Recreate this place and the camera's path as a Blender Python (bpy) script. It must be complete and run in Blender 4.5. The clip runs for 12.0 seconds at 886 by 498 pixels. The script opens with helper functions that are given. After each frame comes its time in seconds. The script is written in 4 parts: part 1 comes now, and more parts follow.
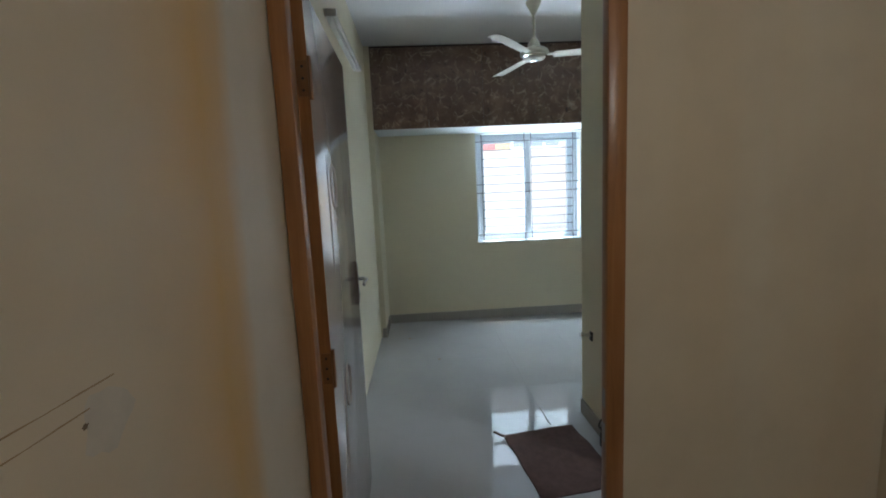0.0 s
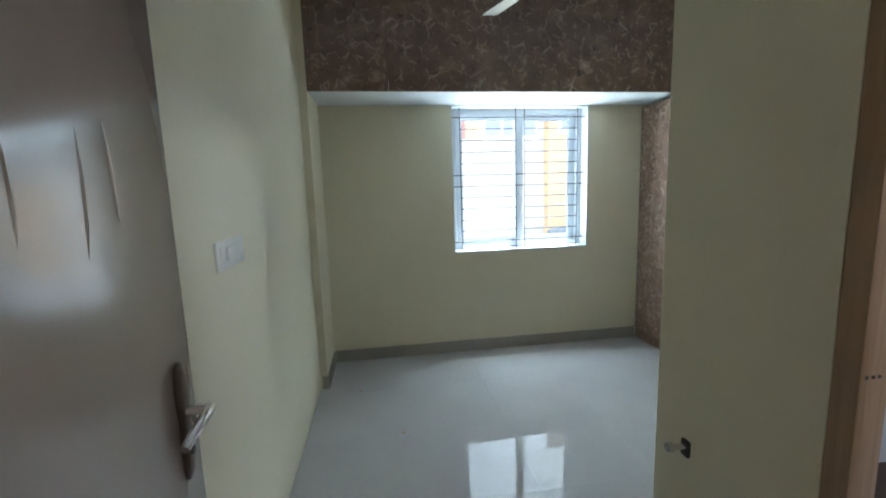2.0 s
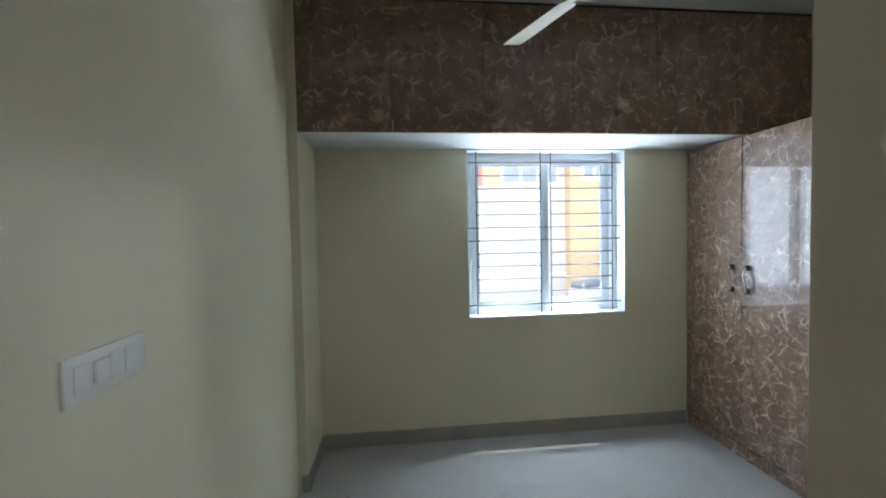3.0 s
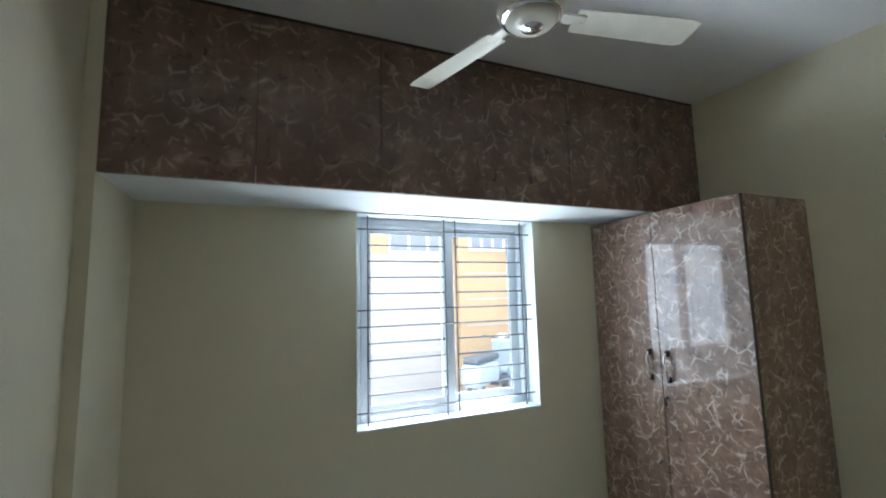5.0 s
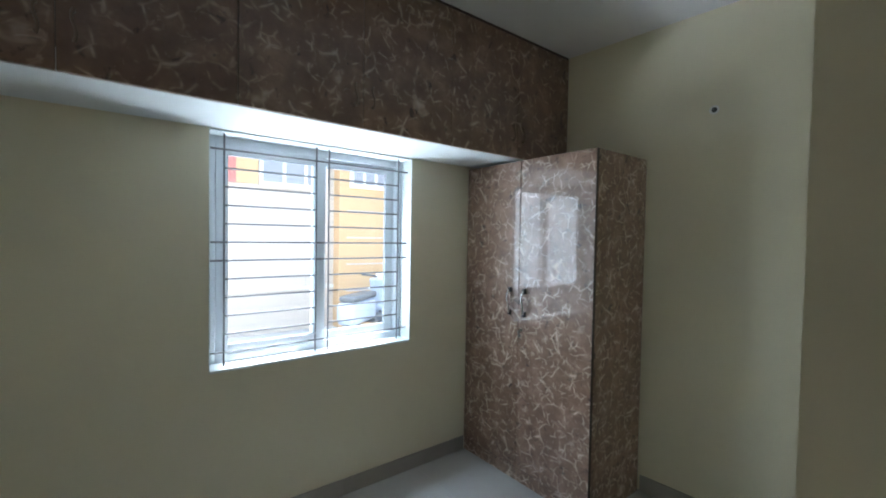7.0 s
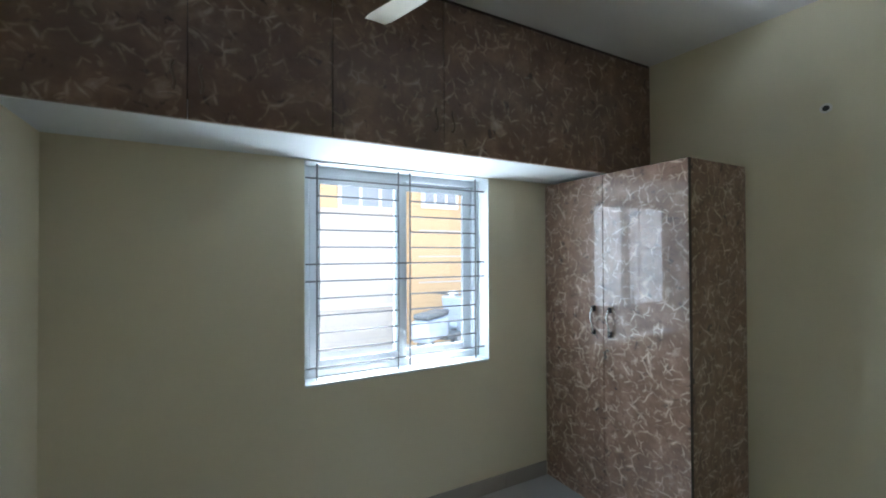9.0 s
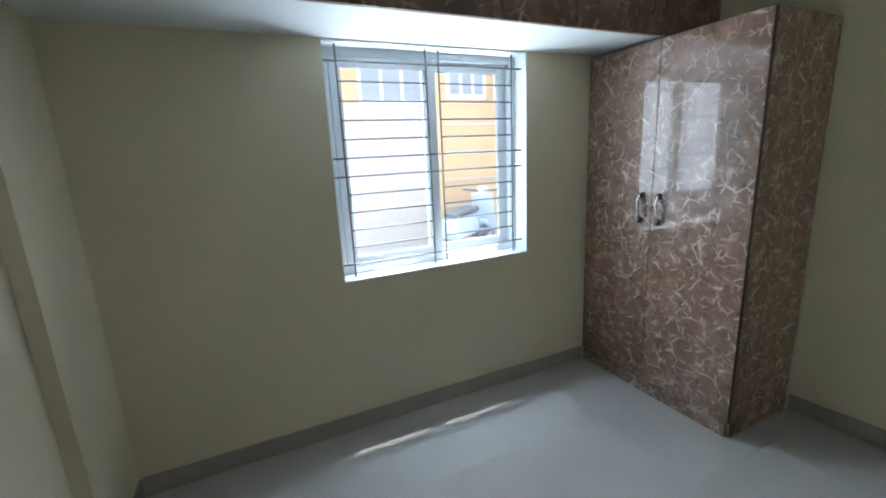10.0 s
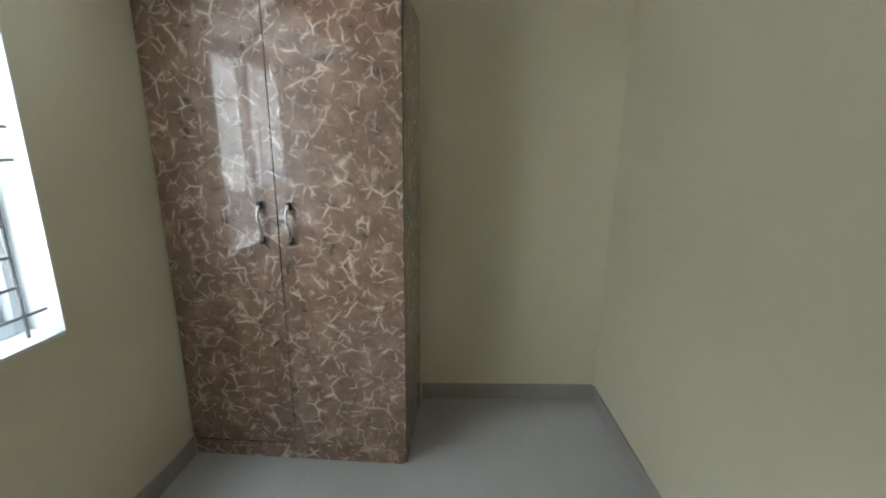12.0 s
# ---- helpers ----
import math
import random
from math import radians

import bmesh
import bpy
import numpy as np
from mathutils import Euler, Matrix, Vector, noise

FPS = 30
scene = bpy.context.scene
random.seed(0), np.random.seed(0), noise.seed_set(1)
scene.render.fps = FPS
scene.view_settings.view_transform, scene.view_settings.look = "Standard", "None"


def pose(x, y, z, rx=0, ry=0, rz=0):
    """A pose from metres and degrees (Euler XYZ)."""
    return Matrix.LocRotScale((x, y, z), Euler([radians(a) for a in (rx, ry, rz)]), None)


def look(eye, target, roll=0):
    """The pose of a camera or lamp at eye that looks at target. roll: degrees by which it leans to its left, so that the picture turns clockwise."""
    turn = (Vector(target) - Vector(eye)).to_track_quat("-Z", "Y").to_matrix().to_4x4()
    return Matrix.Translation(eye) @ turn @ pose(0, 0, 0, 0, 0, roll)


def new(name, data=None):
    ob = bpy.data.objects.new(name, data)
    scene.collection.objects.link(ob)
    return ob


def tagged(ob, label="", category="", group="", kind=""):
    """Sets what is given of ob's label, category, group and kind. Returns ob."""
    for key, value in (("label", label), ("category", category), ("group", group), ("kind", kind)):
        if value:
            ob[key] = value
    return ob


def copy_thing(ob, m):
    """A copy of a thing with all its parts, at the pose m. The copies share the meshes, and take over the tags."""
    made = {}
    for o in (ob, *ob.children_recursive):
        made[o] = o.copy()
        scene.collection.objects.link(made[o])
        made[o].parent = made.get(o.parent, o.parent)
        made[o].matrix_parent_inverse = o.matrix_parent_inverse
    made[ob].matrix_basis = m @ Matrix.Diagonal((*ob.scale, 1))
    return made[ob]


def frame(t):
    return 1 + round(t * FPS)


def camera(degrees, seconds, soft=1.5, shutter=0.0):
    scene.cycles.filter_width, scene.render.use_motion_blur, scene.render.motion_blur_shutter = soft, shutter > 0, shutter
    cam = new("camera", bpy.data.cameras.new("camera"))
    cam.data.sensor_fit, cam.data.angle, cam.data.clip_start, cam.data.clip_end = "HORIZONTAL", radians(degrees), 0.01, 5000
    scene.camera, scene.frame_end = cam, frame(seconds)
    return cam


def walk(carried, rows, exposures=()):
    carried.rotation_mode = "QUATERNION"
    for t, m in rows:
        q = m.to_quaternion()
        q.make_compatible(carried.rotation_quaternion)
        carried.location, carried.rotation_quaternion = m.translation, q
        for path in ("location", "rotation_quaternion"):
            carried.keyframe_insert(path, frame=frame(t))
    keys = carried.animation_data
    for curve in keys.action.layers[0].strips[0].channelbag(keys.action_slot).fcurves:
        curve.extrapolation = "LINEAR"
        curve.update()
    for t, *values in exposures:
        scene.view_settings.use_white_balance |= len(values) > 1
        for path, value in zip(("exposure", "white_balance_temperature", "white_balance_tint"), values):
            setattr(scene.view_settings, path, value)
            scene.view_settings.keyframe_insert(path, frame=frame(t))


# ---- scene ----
cam = camera(93.1, 12.0, soft=1.9)
PATH = [
    (0, (-0.004, 0.607, 1.459), (0.098, 2.589, 1.205), -2.6),
    (0.5, (0.057, 0.987, 1.441), (0.037, 2.974, 1.22), -1.9),
    (1, (0.056, 1.308, 1.432), (0.134, 3.295, 1.223), 0.1),
    (1.5, (-0.002, 1.594, 1.459), (0.339, 3.549, 1.209), -0.1),
    (2, (0.035, 1.856, 1.447), (0.32, 3.815, 1.164), -1.8),
    (2.5, (0.086, 2.147, 1.478), (0.297, 4.127, 1.289), -1.0),
    (4.5, (0.267, 2.864, 1.62), (0.764, 4.793, 1.795), -0.2),
    (5, (0.205, 2.995, 1.628), (0.961, 4.833, 1.853), -1.4),
    (5.5, (0.209, 3.012, 1.647), (1.01, 4.832, 1.859), -1.3),
    (6, (0.241, 3.024, 1.623), (1.269, 4.737, 1.707), -0.0),
    (6.5, (0.261, 3.033, 1.6), (1.407, 4.671, 1.537), 1.0),
    (7, (0.29, 3.028, 1.603), (1.519, 4.605, 1.547), 1.0),
    (7.5, (0.282, 3.009, 1.618), (1.42, 4.648, 1.766), 0.3),
    (9.5, (0.211, 3.098, 1.605), (1.09, 4.889, 1.459), -1.4),
    (10, (0.227, 3.187, 1.564), (1.047, 4.956, 1.117), -2.75),
    (10.5, (0.343, 3.429, 1.513), (1.525, 4.984, 1.084), -3.0),
    (11, (0.398, 3.728, 1.522), (1.893, 5.018, 1.204), -2.3),
    (11.5, (0.503, 3.905, 1.482), (2.366, 4.526, 1.1), -0.6),
    (12, (0.646, 4.065, 1.517), (2.584, 4.186, 1.04), 0.7),
]
EXPOSURES = [
    (0.0, 1.66, 5500, 8), (0.6, 1.7, 5300, 5), (1.5, 1.86, 5450, 4), (2.0, 1.92, 5550, 6), (2.5, 1.75, 5650, 10), (4.5, 1.52, 5700, 10),
    (9.5, 1.5, 5700, 10), (10.5, 1.45, 5700, 10), (11.0, 1.0, 5700, 8), (11.5, 0.98, 5750, 8), (12.0, 1.7, 6300, 10),
]
walk(cam, [(t, look(eye, target, roll)) for t, eye, target, roll in PATH], EXPOSURES)

# ---- world, sun, lights ----
world = bpy.data.worlds.new("sky")
scene.world = world
world.use_nodes = True
sky = world.node_tree.nodes.new("ShaderNodeTexSky")
sky.sky_type, sky.sun_disc = "NISHITA", False
sky.sun_elevation, sky.sun_rotation = radians(75), radians(28)
world.node_tree.links.new(sky.outputs[0], world.node_tree.nodes["Background"].inputs[0])
world.node_tree.nodes["Background"].inputs[1].default_value = 0.15


def lamp(name, kind, m, energy, colour, **more):
    data = bpy.data.lights.new(name, kind)
    data.energy, data.color = energy, colour
    ob = new(name, data)
    ob.matrix_world = m
    return ob


sun = lamp("sun", "SUN", look((0, 0, 30), (-3.75, -6.9, 0)), 4.5, (1.0, 0.95, 0.88))
sun.data.angle = radians(0.5)
day = lamp("window_daylight", "AREA", look((3.2, 9.9, 5.3), (3.2, 5.5, 2.7)), 660.0, (0.84, 0.95, 1.0))
day.data.shape, day.data.size, day.data.size_y = "RECTANGLE", 14.0, 5.0
# Added bright panel to the left, mirrored in the wardrobe; no sky gap there.
reflect_fill = lamp("window_reflect_fill", "AREA", look((-7.0, 9.8, 2.8), (-7.0, 5.5, 2.2)), 420.0, (0.84, 0.94, 1.0))
reflect_fill.data.shape, reflect_fill.data.size, reflect_fill.data.size_y = "RECTANGLE", 12.0, 5.0
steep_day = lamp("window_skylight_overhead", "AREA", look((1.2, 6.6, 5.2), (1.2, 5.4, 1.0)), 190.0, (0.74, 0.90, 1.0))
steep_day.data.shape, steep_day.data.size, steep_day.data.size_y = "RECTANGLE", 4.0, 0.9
# Added panel hidden below the sill, imitating bounce from the ground.
bounce_fill = lamp("window_bounce_fill", "AREA", look((1.26, 6.7, 0.09), (1.2, 4.2, 2.0)), 66.0, (0.90, 0.97, 1.0))
bounce_fill.data.shape, bounce_fill.data.size, bounce_fill.data.size_y = "RECTANGLE", 4.0, 0.44
bath_day = lamp("bath_daylight", "AREA", look((2.86, 1.05, 2.5), (0.2, 2.9, 1.4)), 7.5, (0.94, 0.96, 1.0))
bath_day.data.shape, bath_day.data.size, bath_day.data.size_y = "RECTANGLE", 0.22, 0.20
# Warm fill added for the hall; its lamp is assumed and stays unseen.
hall = lamp("hall_fill", "POINT", pose(1.0, -0.3, 2.55), 4.6, (1.0, 0.91, 0.77))
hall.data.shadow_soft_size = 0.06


# ---- materials ----
class Mat:
    """A node material with short ways to add nodes."""

    def __init__(self, name, colour, rough=0.5, metal=0.0, **inputs):
        self.m = bpy.data.materials.new(name)
        self.m.use_nodes = True
        self.t = self.m.node_tree
        self.b = self.t.nodes["Principled BSDF"]
        self.b.inputs["Base Color"].default_value = (*colour, 1)
        self.b.inputs["Roughness"].default_value = rough
        self.b.inputs["Metallic"].default_value = metal
        for k, v in inputs.items():
            self.b.inputs[k.replace("_", " ")].default_value = v
        self.co = self.t.nodes.new("ShaderNodeTexCoord").outputs["Object"]

    def node(self, kind, **props):
        n = self.t.nodes.new(kind)
        for k, v in props.items():
            n.inputs[k.replace("_", " ")].default_value = v
        return n

    def link(self, a, b):
        self.t.links.new(a, b)

    def noise(self, scale, detail=4.0, rough=0.55, stretch=(1, 1, 1), distortion=0.0):
        mp = self.node("ShaderNodeMapping", Scale=stretch)
        self.link(self.co, mp.inputs[0])
        n = self.node("ShaderNodeTexNoise", Scale=scale, Detail=detail, Roughness=rough, Distortion=distortion)
        self.link(mp.outputs[0], n.inputs["Vector"])
        return n.outputs["Fac"]

    def ramp(self, fac, stops):
        n = self.t.nodes.new("ShaderNodeValToRGB")
        els = n.color_ramp.elements
        while len(els) < len(stops):
            els.new(0.5)
        for e, (p, c) in zip(els, stops):
            e.position, e.color = p, (*c, 1) if len(c) == 3 else c
        self.link(fac, n.inputs[0])
        return n.outputs[0]

    def mix(self, fac, a, b, mode="MIX"):
        n = self.t.nodes.new("ShaderNodeMix")
        n.data_type, n.blend_type = "RGBA", mode
        for sock, v in ((n.inputs[0], fac), (n.inputs[6], a), (n.inputs[7], b)):
            if isinstance(v, (int, float)):
                sock.default_value = v
            elif isinstance(v, tuple):
                sock.default_value = (*v, 1)
            else:
                self.link(v, sock)
        return n.outputs[2]

    def maths(self, op, a, b=0.0):
        n = self.t.nodes.new("ShaderNodeMath")
        n.operation = op
        for sock, v in ((n.inputs[0], a), (n.inputs[1], b)):
            if isinstance(v, (int, float)):
                sock.default_value = v
            else:
                self.link(v, sock)
        return n.outputs[0]

    def bump(self, fac, strength=0.1, distance=0.002):
        n = self.node("ShaderNodeBump", Strength=strength, Distance=distance)
        self.link(fac, n.inputs["Height"])
        self.link(n.outputs[0], self.b.inputs["Normal"])

    def colour(self, sock):
        self.link(sock, self.b.inputs["Base Color"])

    def rough(self, sock):
        self.link(sock, self.b.inputs["Roughness"])


def painted(name, base, stain, rough=0.6, bump=0.12):
    m = Mat(name, base, rough)
    f = m.ramp(m.noise(1.3, 3), [(0.35, (0, 0, 0)), (0.75, (1, 1, 1))])
    c = m.mix(m.maths("MULTIPLY", f, 0.35), base, stain)
    fine = m.ramp(m.noise(9.0, 5), [(0.42, (0, 0, 0)), (0.7, (1, 1, 1))])
    m.colour(m.mix(m.maths("MULTIPLY", fine, 0.10), c, stain))
    m.bump(m.noise(60.0, 4), bump, 0.003)
    return m.m


def laminate(name, gloss, coat, tone=1.0, size=1.0, fill=0.0, vein=0.85):
    """Brown plastic laminate with short, pale, twig-like veins under a clear gloss."""
    m = Mat(name, (0.2, 0.14, 0.11), 0.35, Coat_Weight=coat, Coat_Roughness=gloss, Coat_IOR=1.5)
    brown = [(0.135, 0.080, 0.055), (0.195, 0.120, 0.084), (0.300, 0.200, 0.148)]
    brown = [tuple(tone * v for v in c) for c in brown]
    c = m.ramp(m.noise(9.0 * size, 5, 0.6), list(zip((0.32, 0.52, 0.72), brown)))
    f = None
    for k, (scale, width, amp, most) in enumerate(((9.5, 0.036, 0.035, 1.0), (14.0, 0.046, 0.03, 0.8))):
        warp = m.node("ShaderNodeTexNoise", Scale=(9.0 + 4.0 * k) * size, Detail=2.0)
        m.link(m.co, warp.inputs["Vector"])
        mp = m.node("ShaderNodeVectorMath")
        mp.operation = "MULTIPLY_ADD"
        mp.inputs[1].default_value = (amp / size, amp / size, amp / size)
        m.link(warp.outputs["Color"], mp.inputs[0])
        m.link(m.co, mp.inputs[2])
        shift = m.node("ShaderNodeVectorMath")
        shift.inputs[1].default_value = (3.7 * k, 1.9 * k, 5.3 * k)
        m.link(mp.outputs[0], shift.inputs[0])
        v = m.node("ShaderNodeTexVoronoi", Scale=scale * size)
        v.feature = "DISTANCE_TO_EDGE"
        m.link(shift.outputs[0], v.inputs["Vector"])
        line = m.ramp(v.outputs["Distance"], [(0.0, (most, most, most)), (width * 0.5, (most * 0.8,) * 3), (width * 1.1, (most * 0.22,) * 3), (width * 2.2, (0, 0, 0))])
        lo = 0.50 - fill
        mask = m.ramp(m.noise((13.0 + 5.0 * k) * size, 2, 0.5, (1.0, 0.8 + 0.3 * k, 1.2 - 0.3 * k)), [(lo, (0, 0, 0)), (lo + 0.10, (0.6, 0.6, 0.6)), (lo + 0.20, (1, 1, 1))])
        layer = m.maths("MULTIPLY", line, mask)
        f = layer if f is None else m.maths("MAXIMUM", f, layer)
    blot = m.ramp(m.noise(22.0 * size, 3, 0.5, (1.0, 0.7, 1.0), 0.8), [(0.62, (0, 0, 0)), (0.74, (0.6, 0.6, 0.6))])
    f = m.maths("MAXIMUM", f, blot)
    dark = m.ramp(m.noise(17.0 * size, 3, 0.55, (1.2, 0.8, 1.0), 0.6), [(0.30, (0.85, 0.85, 0.85)), (0.38, (0, 0, 0))])
    c = m.mix(dark, c, tuple(tone * v for v in (0.050, 0.034, 0.028)))
    c = m.mix(m.maths("MULTIPLY", f, vein), c, tuple(tone * v for v in (0.72, 0.60, 0.48)))
    m.colour(c)
    bump = m.node("ShaderNodeBump", Strength=0.05, Distance=0.004)
    m.link(m.noise(4.0, 2), bump.inputs["Height"])
    m.link(bump.outputs[0], m.b.inputs["Coat Normal"])
    return m.m


def wood(name, base, dark, rough=0.3):
    m = Mat(name, base, rough)
    g = m.noise(3.0, 6, 0.6, (14, 14, 0.7), 0.6)
    c = m.mix(m.ramp(g, [(0.35, (0, 0, 0)), (0.7, (1, 1, 1))]), base, dark)
    m.colour(c)
    m.bump(g, 0.1, 0.002)
    return m.m


def plain(name, colour, rough=0.4, metal=0.0, vary=0.12, scale=12.0, **inputs):
    m = Mat(name, colour, rough, metal, **inputs)
    f = m.ramp(m.noise(scale, 4), [(0.3, (0, 0, 0)), (0.75, (1, 1, 1))])
    m.colour(m.mix(f, colour, tuple(c * (1 - vary) for c in colour)))
    m.rough(m.maths("ADD", m.maths("MULTIPLY", m.noise(scale * 2.5, 3), 0.12), max(rough - 0.06, 0.0)))
    return m.m


def tile_material(name, base, dark, rough, scale=3.0):
    m = Mat(name, base, rough, Specular_IOR_Level=0.2)
    cloud = m.ramp(m.noise(scale, 6, 0.6), [(0.35, (0, 0, 0)), (0.75, (1, 1, 1))])
    speck = m.ramp(m.noise(180.0, 2), [(0.55, (0, 0, 0)), (0.75, (1, 1, 1))])
    info = m.t.nodes.new("ShaderNodeObjectInfo").outputs["Random"]
    c = m.mix(m.maths("MULTIPLY", cloud, 0.5), base, dark)
    c = m.mix(m.maths("MULTIPLY", speck, 0.25), c, dark)
    c = m.mix(m.maths("MULTIPLY", info, 0.10), c, dark)
    m.colour(c)
    m.rough(m.maths("ADD", m.maths("MULTIPLY", m.noise(2.5, 4), min(rough, 0.10)), rough * 0.5))
    m.bump(m.noise(1.6, 2), 0.03, 0.004)
    return m.m


def floral(name):
    """Pale tile printed with grey stems, leaves and small rings."""
    m = Mat(name, (0.62, 0.60, 0.60), 0.3)
    warp = m.node("ShaderNodeTexNoise", Scale=5.0, Detail=2.0)
    m.link(m.co, warp.inputs["Vector"])
    mp = m.node("ShaderNodeVectorMath")
    mp.operation = "MULTIPLY_ADD"
    mp.inputs[1].default_value = (0.3, 0.3, 0.3)
    m.link(warp.outputs["Color"], mp.inputs[0])
    m.link(m.co, mp.inputs[2])
    st = m.node("ShaderNodeTexVoronoi", Scale=6.0)
    st.feature = "DISTANCE_TO_EDGE"
    m.link(mp.outputs[0], st.inputs["Vector"])
    stems = m.ramp(st.outputs["Distance"], [(0.0, (0.8, 0.8, 0.8)), (0.022, (0.7, 0.7, 0.7)), (0.034, (0, 0, 0))])
    stems = m.maths("MULTIPLY", stems, m.ramp(m.noise(7.0, 2), [(0.44, (0, 0, 0)), (0.5, (1, 1, 1))]))

    def blobs(scale, turn, tall, lo, hi, keep, seed):
        mp2 = m.node("ShaderNodeMapping", Scale=(1.0, 1.0, tall), Rotation=(0, turn, 0), Location=(seed, 0, seed))
        m.link(m.co, mp2.inputs[0])
        v = m.node("ShaderNodeTexVoronoi", Scale=scale)
        m.link(mp2.outputs[0], v.inputs["Vector"])
        f = m.ramp(v.outputs["Distance"], [(max(lo - 0.03, 0.0), (0, 0, 0) if lo > 0 else (1, 1, 1)), (lo, (1, 1, 1)), (hi, (1, 1, 1)), (hi + 0.05, (0, 0, 0))])
        sep = m.t.nodes.new("ShaderNodeSeparateColor")
        m.link(v.outputs["Color"], sep.inputs[0])
        return m.maths("MULTIPLY", f, m.ramp(sep.outputs[0], [(keep, (0, 0, 0)), (keep + 0.02, (1, 1, 1))]))

    marks = m.maths("MAXIMUM", blobs(17.0, 0.6, 0.5, 0.0, 0.27, 0.45, 0.0), blobs(18.0, -0.7, 0.5, 0.0, 0.25, 0.5, 3.7))
    marks = m.maths("MAXIMUM", marks, blobs(22.0, 0.3, 0.8, 0.20, 0.29, 0.6, 7.1))
    c = m.mix(m.maths("MULTIPLY", m.noise(3.0), 0.5), (0.66, 0.64, 0.65), (0.45, 0.43, 0.45))
    c = m.mix(m.maths("MULTIPLY", stems, 0.7), c, (0.22, 0.20, 0.22))
    c = m.mix(m.maths("MULTIPLY", marks, 0.75), c, (0.20, 0.185, 0.21))
    m.colour(c)
    return m.m


def glass(name):
    m = Mat(name, (0.97, 0.99, 0.98), 0.0, IOR=1.45)
    m.b.inputs["Transmission Weight"].default_value = 1.0
    return m.m


def glow(name, colour, strength):
    m = Mat(name, colour, 0.5)
    m.b.inputs["Emission Color"].default_value = (*colour, 1)
    m.b.inputs["Emission Strength"].default_value = strength
    return m.m


CREAM = painted("cream_wall_paint", (0.75, 0.695, 0.525), (0.65, 0.59, 0.425))


def hall_paint(name, banded):
    m = Mat(name, (0.68, 0.61, 0.49), 0.6)
    band = m.ramp(m.noise(2.6, 3, 0.5, (1, 1, 0.12)), [(0.46, (0, 0, 0)), (0.62, (1, 1, 1))])
    c = m.mix(m.maths("MULTIPLY", band, 0.25), (0.68, 0.61, 0.49), (0.60, 0.43, 0.23))
    if banded:
        # a soft-edged ochre band down the plaster beside the door
        xyz = m.t.nodes.new("ShaderNodeSeparateXYZ")
        m.link(m.co, xyz.inputs[0])
        wob = m.maths("ADD", xyz.outputs[1], m.maths("MULTIPLY", m.noise(2.2, 3), 0.14))
        ochre_band = m.ramp(m.maths("SUBTRACT", wob, 1.0), [(0.20, (0, 0, 0)), (0.34, (0.45, 0.45, 0.45)), (0.44, (0.9, 0.9, 0.9)), (0.51, (0.8, 0.8, 0.8)), (0.57, (0, 0, 0))])
        c = m.mix(m.maths("MULTIPLY", ochre_band, 0.9), c, (0.66, 0.39, 0.10))
    blot = m.ramp(m.noise(5.0, 5), [(0.4, (0, 0, 0)), (0.75, (1, 1, 1))])
    m.colour(m.mix(m.maths("MULTIPLY", blot, 0.3), c, (0.52, 0.44, 0.32)))
    m.bump(m.noise(45.0, 4), 0.15, 0.003)
    return m.m


HALL = hall_paint("hall_wall_paint", False)
HALL_BANDED = hall_paint("banded_hall_wall_paint", True)
WHITE = painted("white_ceiling_paint", (0.78, 0.77, 0.76), (0.70, 0.69, 0.68))
REVEAL = painted("white_reveal_paint", (0.74, 0.78, 0.79), (0.62, 0.65, 0.66))
# One laminate in two tones: wardrobe's sheen and loft's shade set into the colour.
LAM_LIT = laminate("veined_brown_laminate", 0.015, 1.0, 1.3, 1.0, 0.03, 0.75)
LAM_DULL_SHADED = laminate("veined_brown_laminate_loft_shaded", 0.16, 0.35, 0.95, 0.75, 0.0, 0.65)
EDGE = plain("dark_edge_band", (0.045, 0.028, 0.022), 0.4)
TILE = tile_material("vitrified_floor_tile", (0.46, 0.45, 0.435), (0.40, 0.388, 0.37), 0.02)
GROUT = plain("grey_grout", (0.44, 0.42, 0.39), 0.5)
SKIRT = tile_material("grey_skirting_tile", (0.42, 0.39, 0.35), (0.33, 0.305, 0.275), 0.25)
FRAME = wood("orange_brown_door_frame", (0.38, 0.18, 0.065), (0.26, 0.112, 0.038), 0.28)
BATHFRAME = wood("tan_bath_door_frame", (0.42, 0.27, 0.165), (0.32, 0.195, 0.11), 0.25)
DOOR = plain("glossy_mauve_brown_door", (0.46, 0.385, 0.34), 0.16, vary=0.10, scale=3.0, Coat_Weight=1.0, Coat_Roughness=0.2, Coat_IOR=1.8)
HINGE = plain("painted_over_hinge", (0.27, 0.13, 0.05), 0.35, vary=0.3)
CHROME = plain("chrome", (0.75, 0.75, 0.76), 0.12, 1.0, 0.05)
STEEL = plain("satin_steel_dark", (0.36, 0.34, 0.31), 0.32, 1.0, 0.2)
BLACK = plain("black_plastic", (0.02, 0.02, 0.022), 0.35)
BAR = plain("painted_grille_bar", (0.15, 0.15, 0.16), 0.45)
UPVC = plain("white_upvc", (0.72, 0.76, 0.80), 0.3, vary=0.06)
GASKET = plain("grey_gasket", (0.20, 0.22, 0.24), 0.6)
GLASS = glass("window_glass")
PLASTIC = plain("white_plastic", (0.78, 0.77, 0.73), 0.3, vary=0.05)
FANW = plain("ivory_fan_enamel", (0.70, 0.67, 0.56), 0.3, vary=0.08)
CERAMIC = plain("white_ceramic", (0.80, 0.78, 0.75), 0.08, vary=0.03)
WALLTILE = tile_material("white_bath_tile", (0.74, 0.74, 0.76), (0.68, 0.68, 0.70), 0.35)
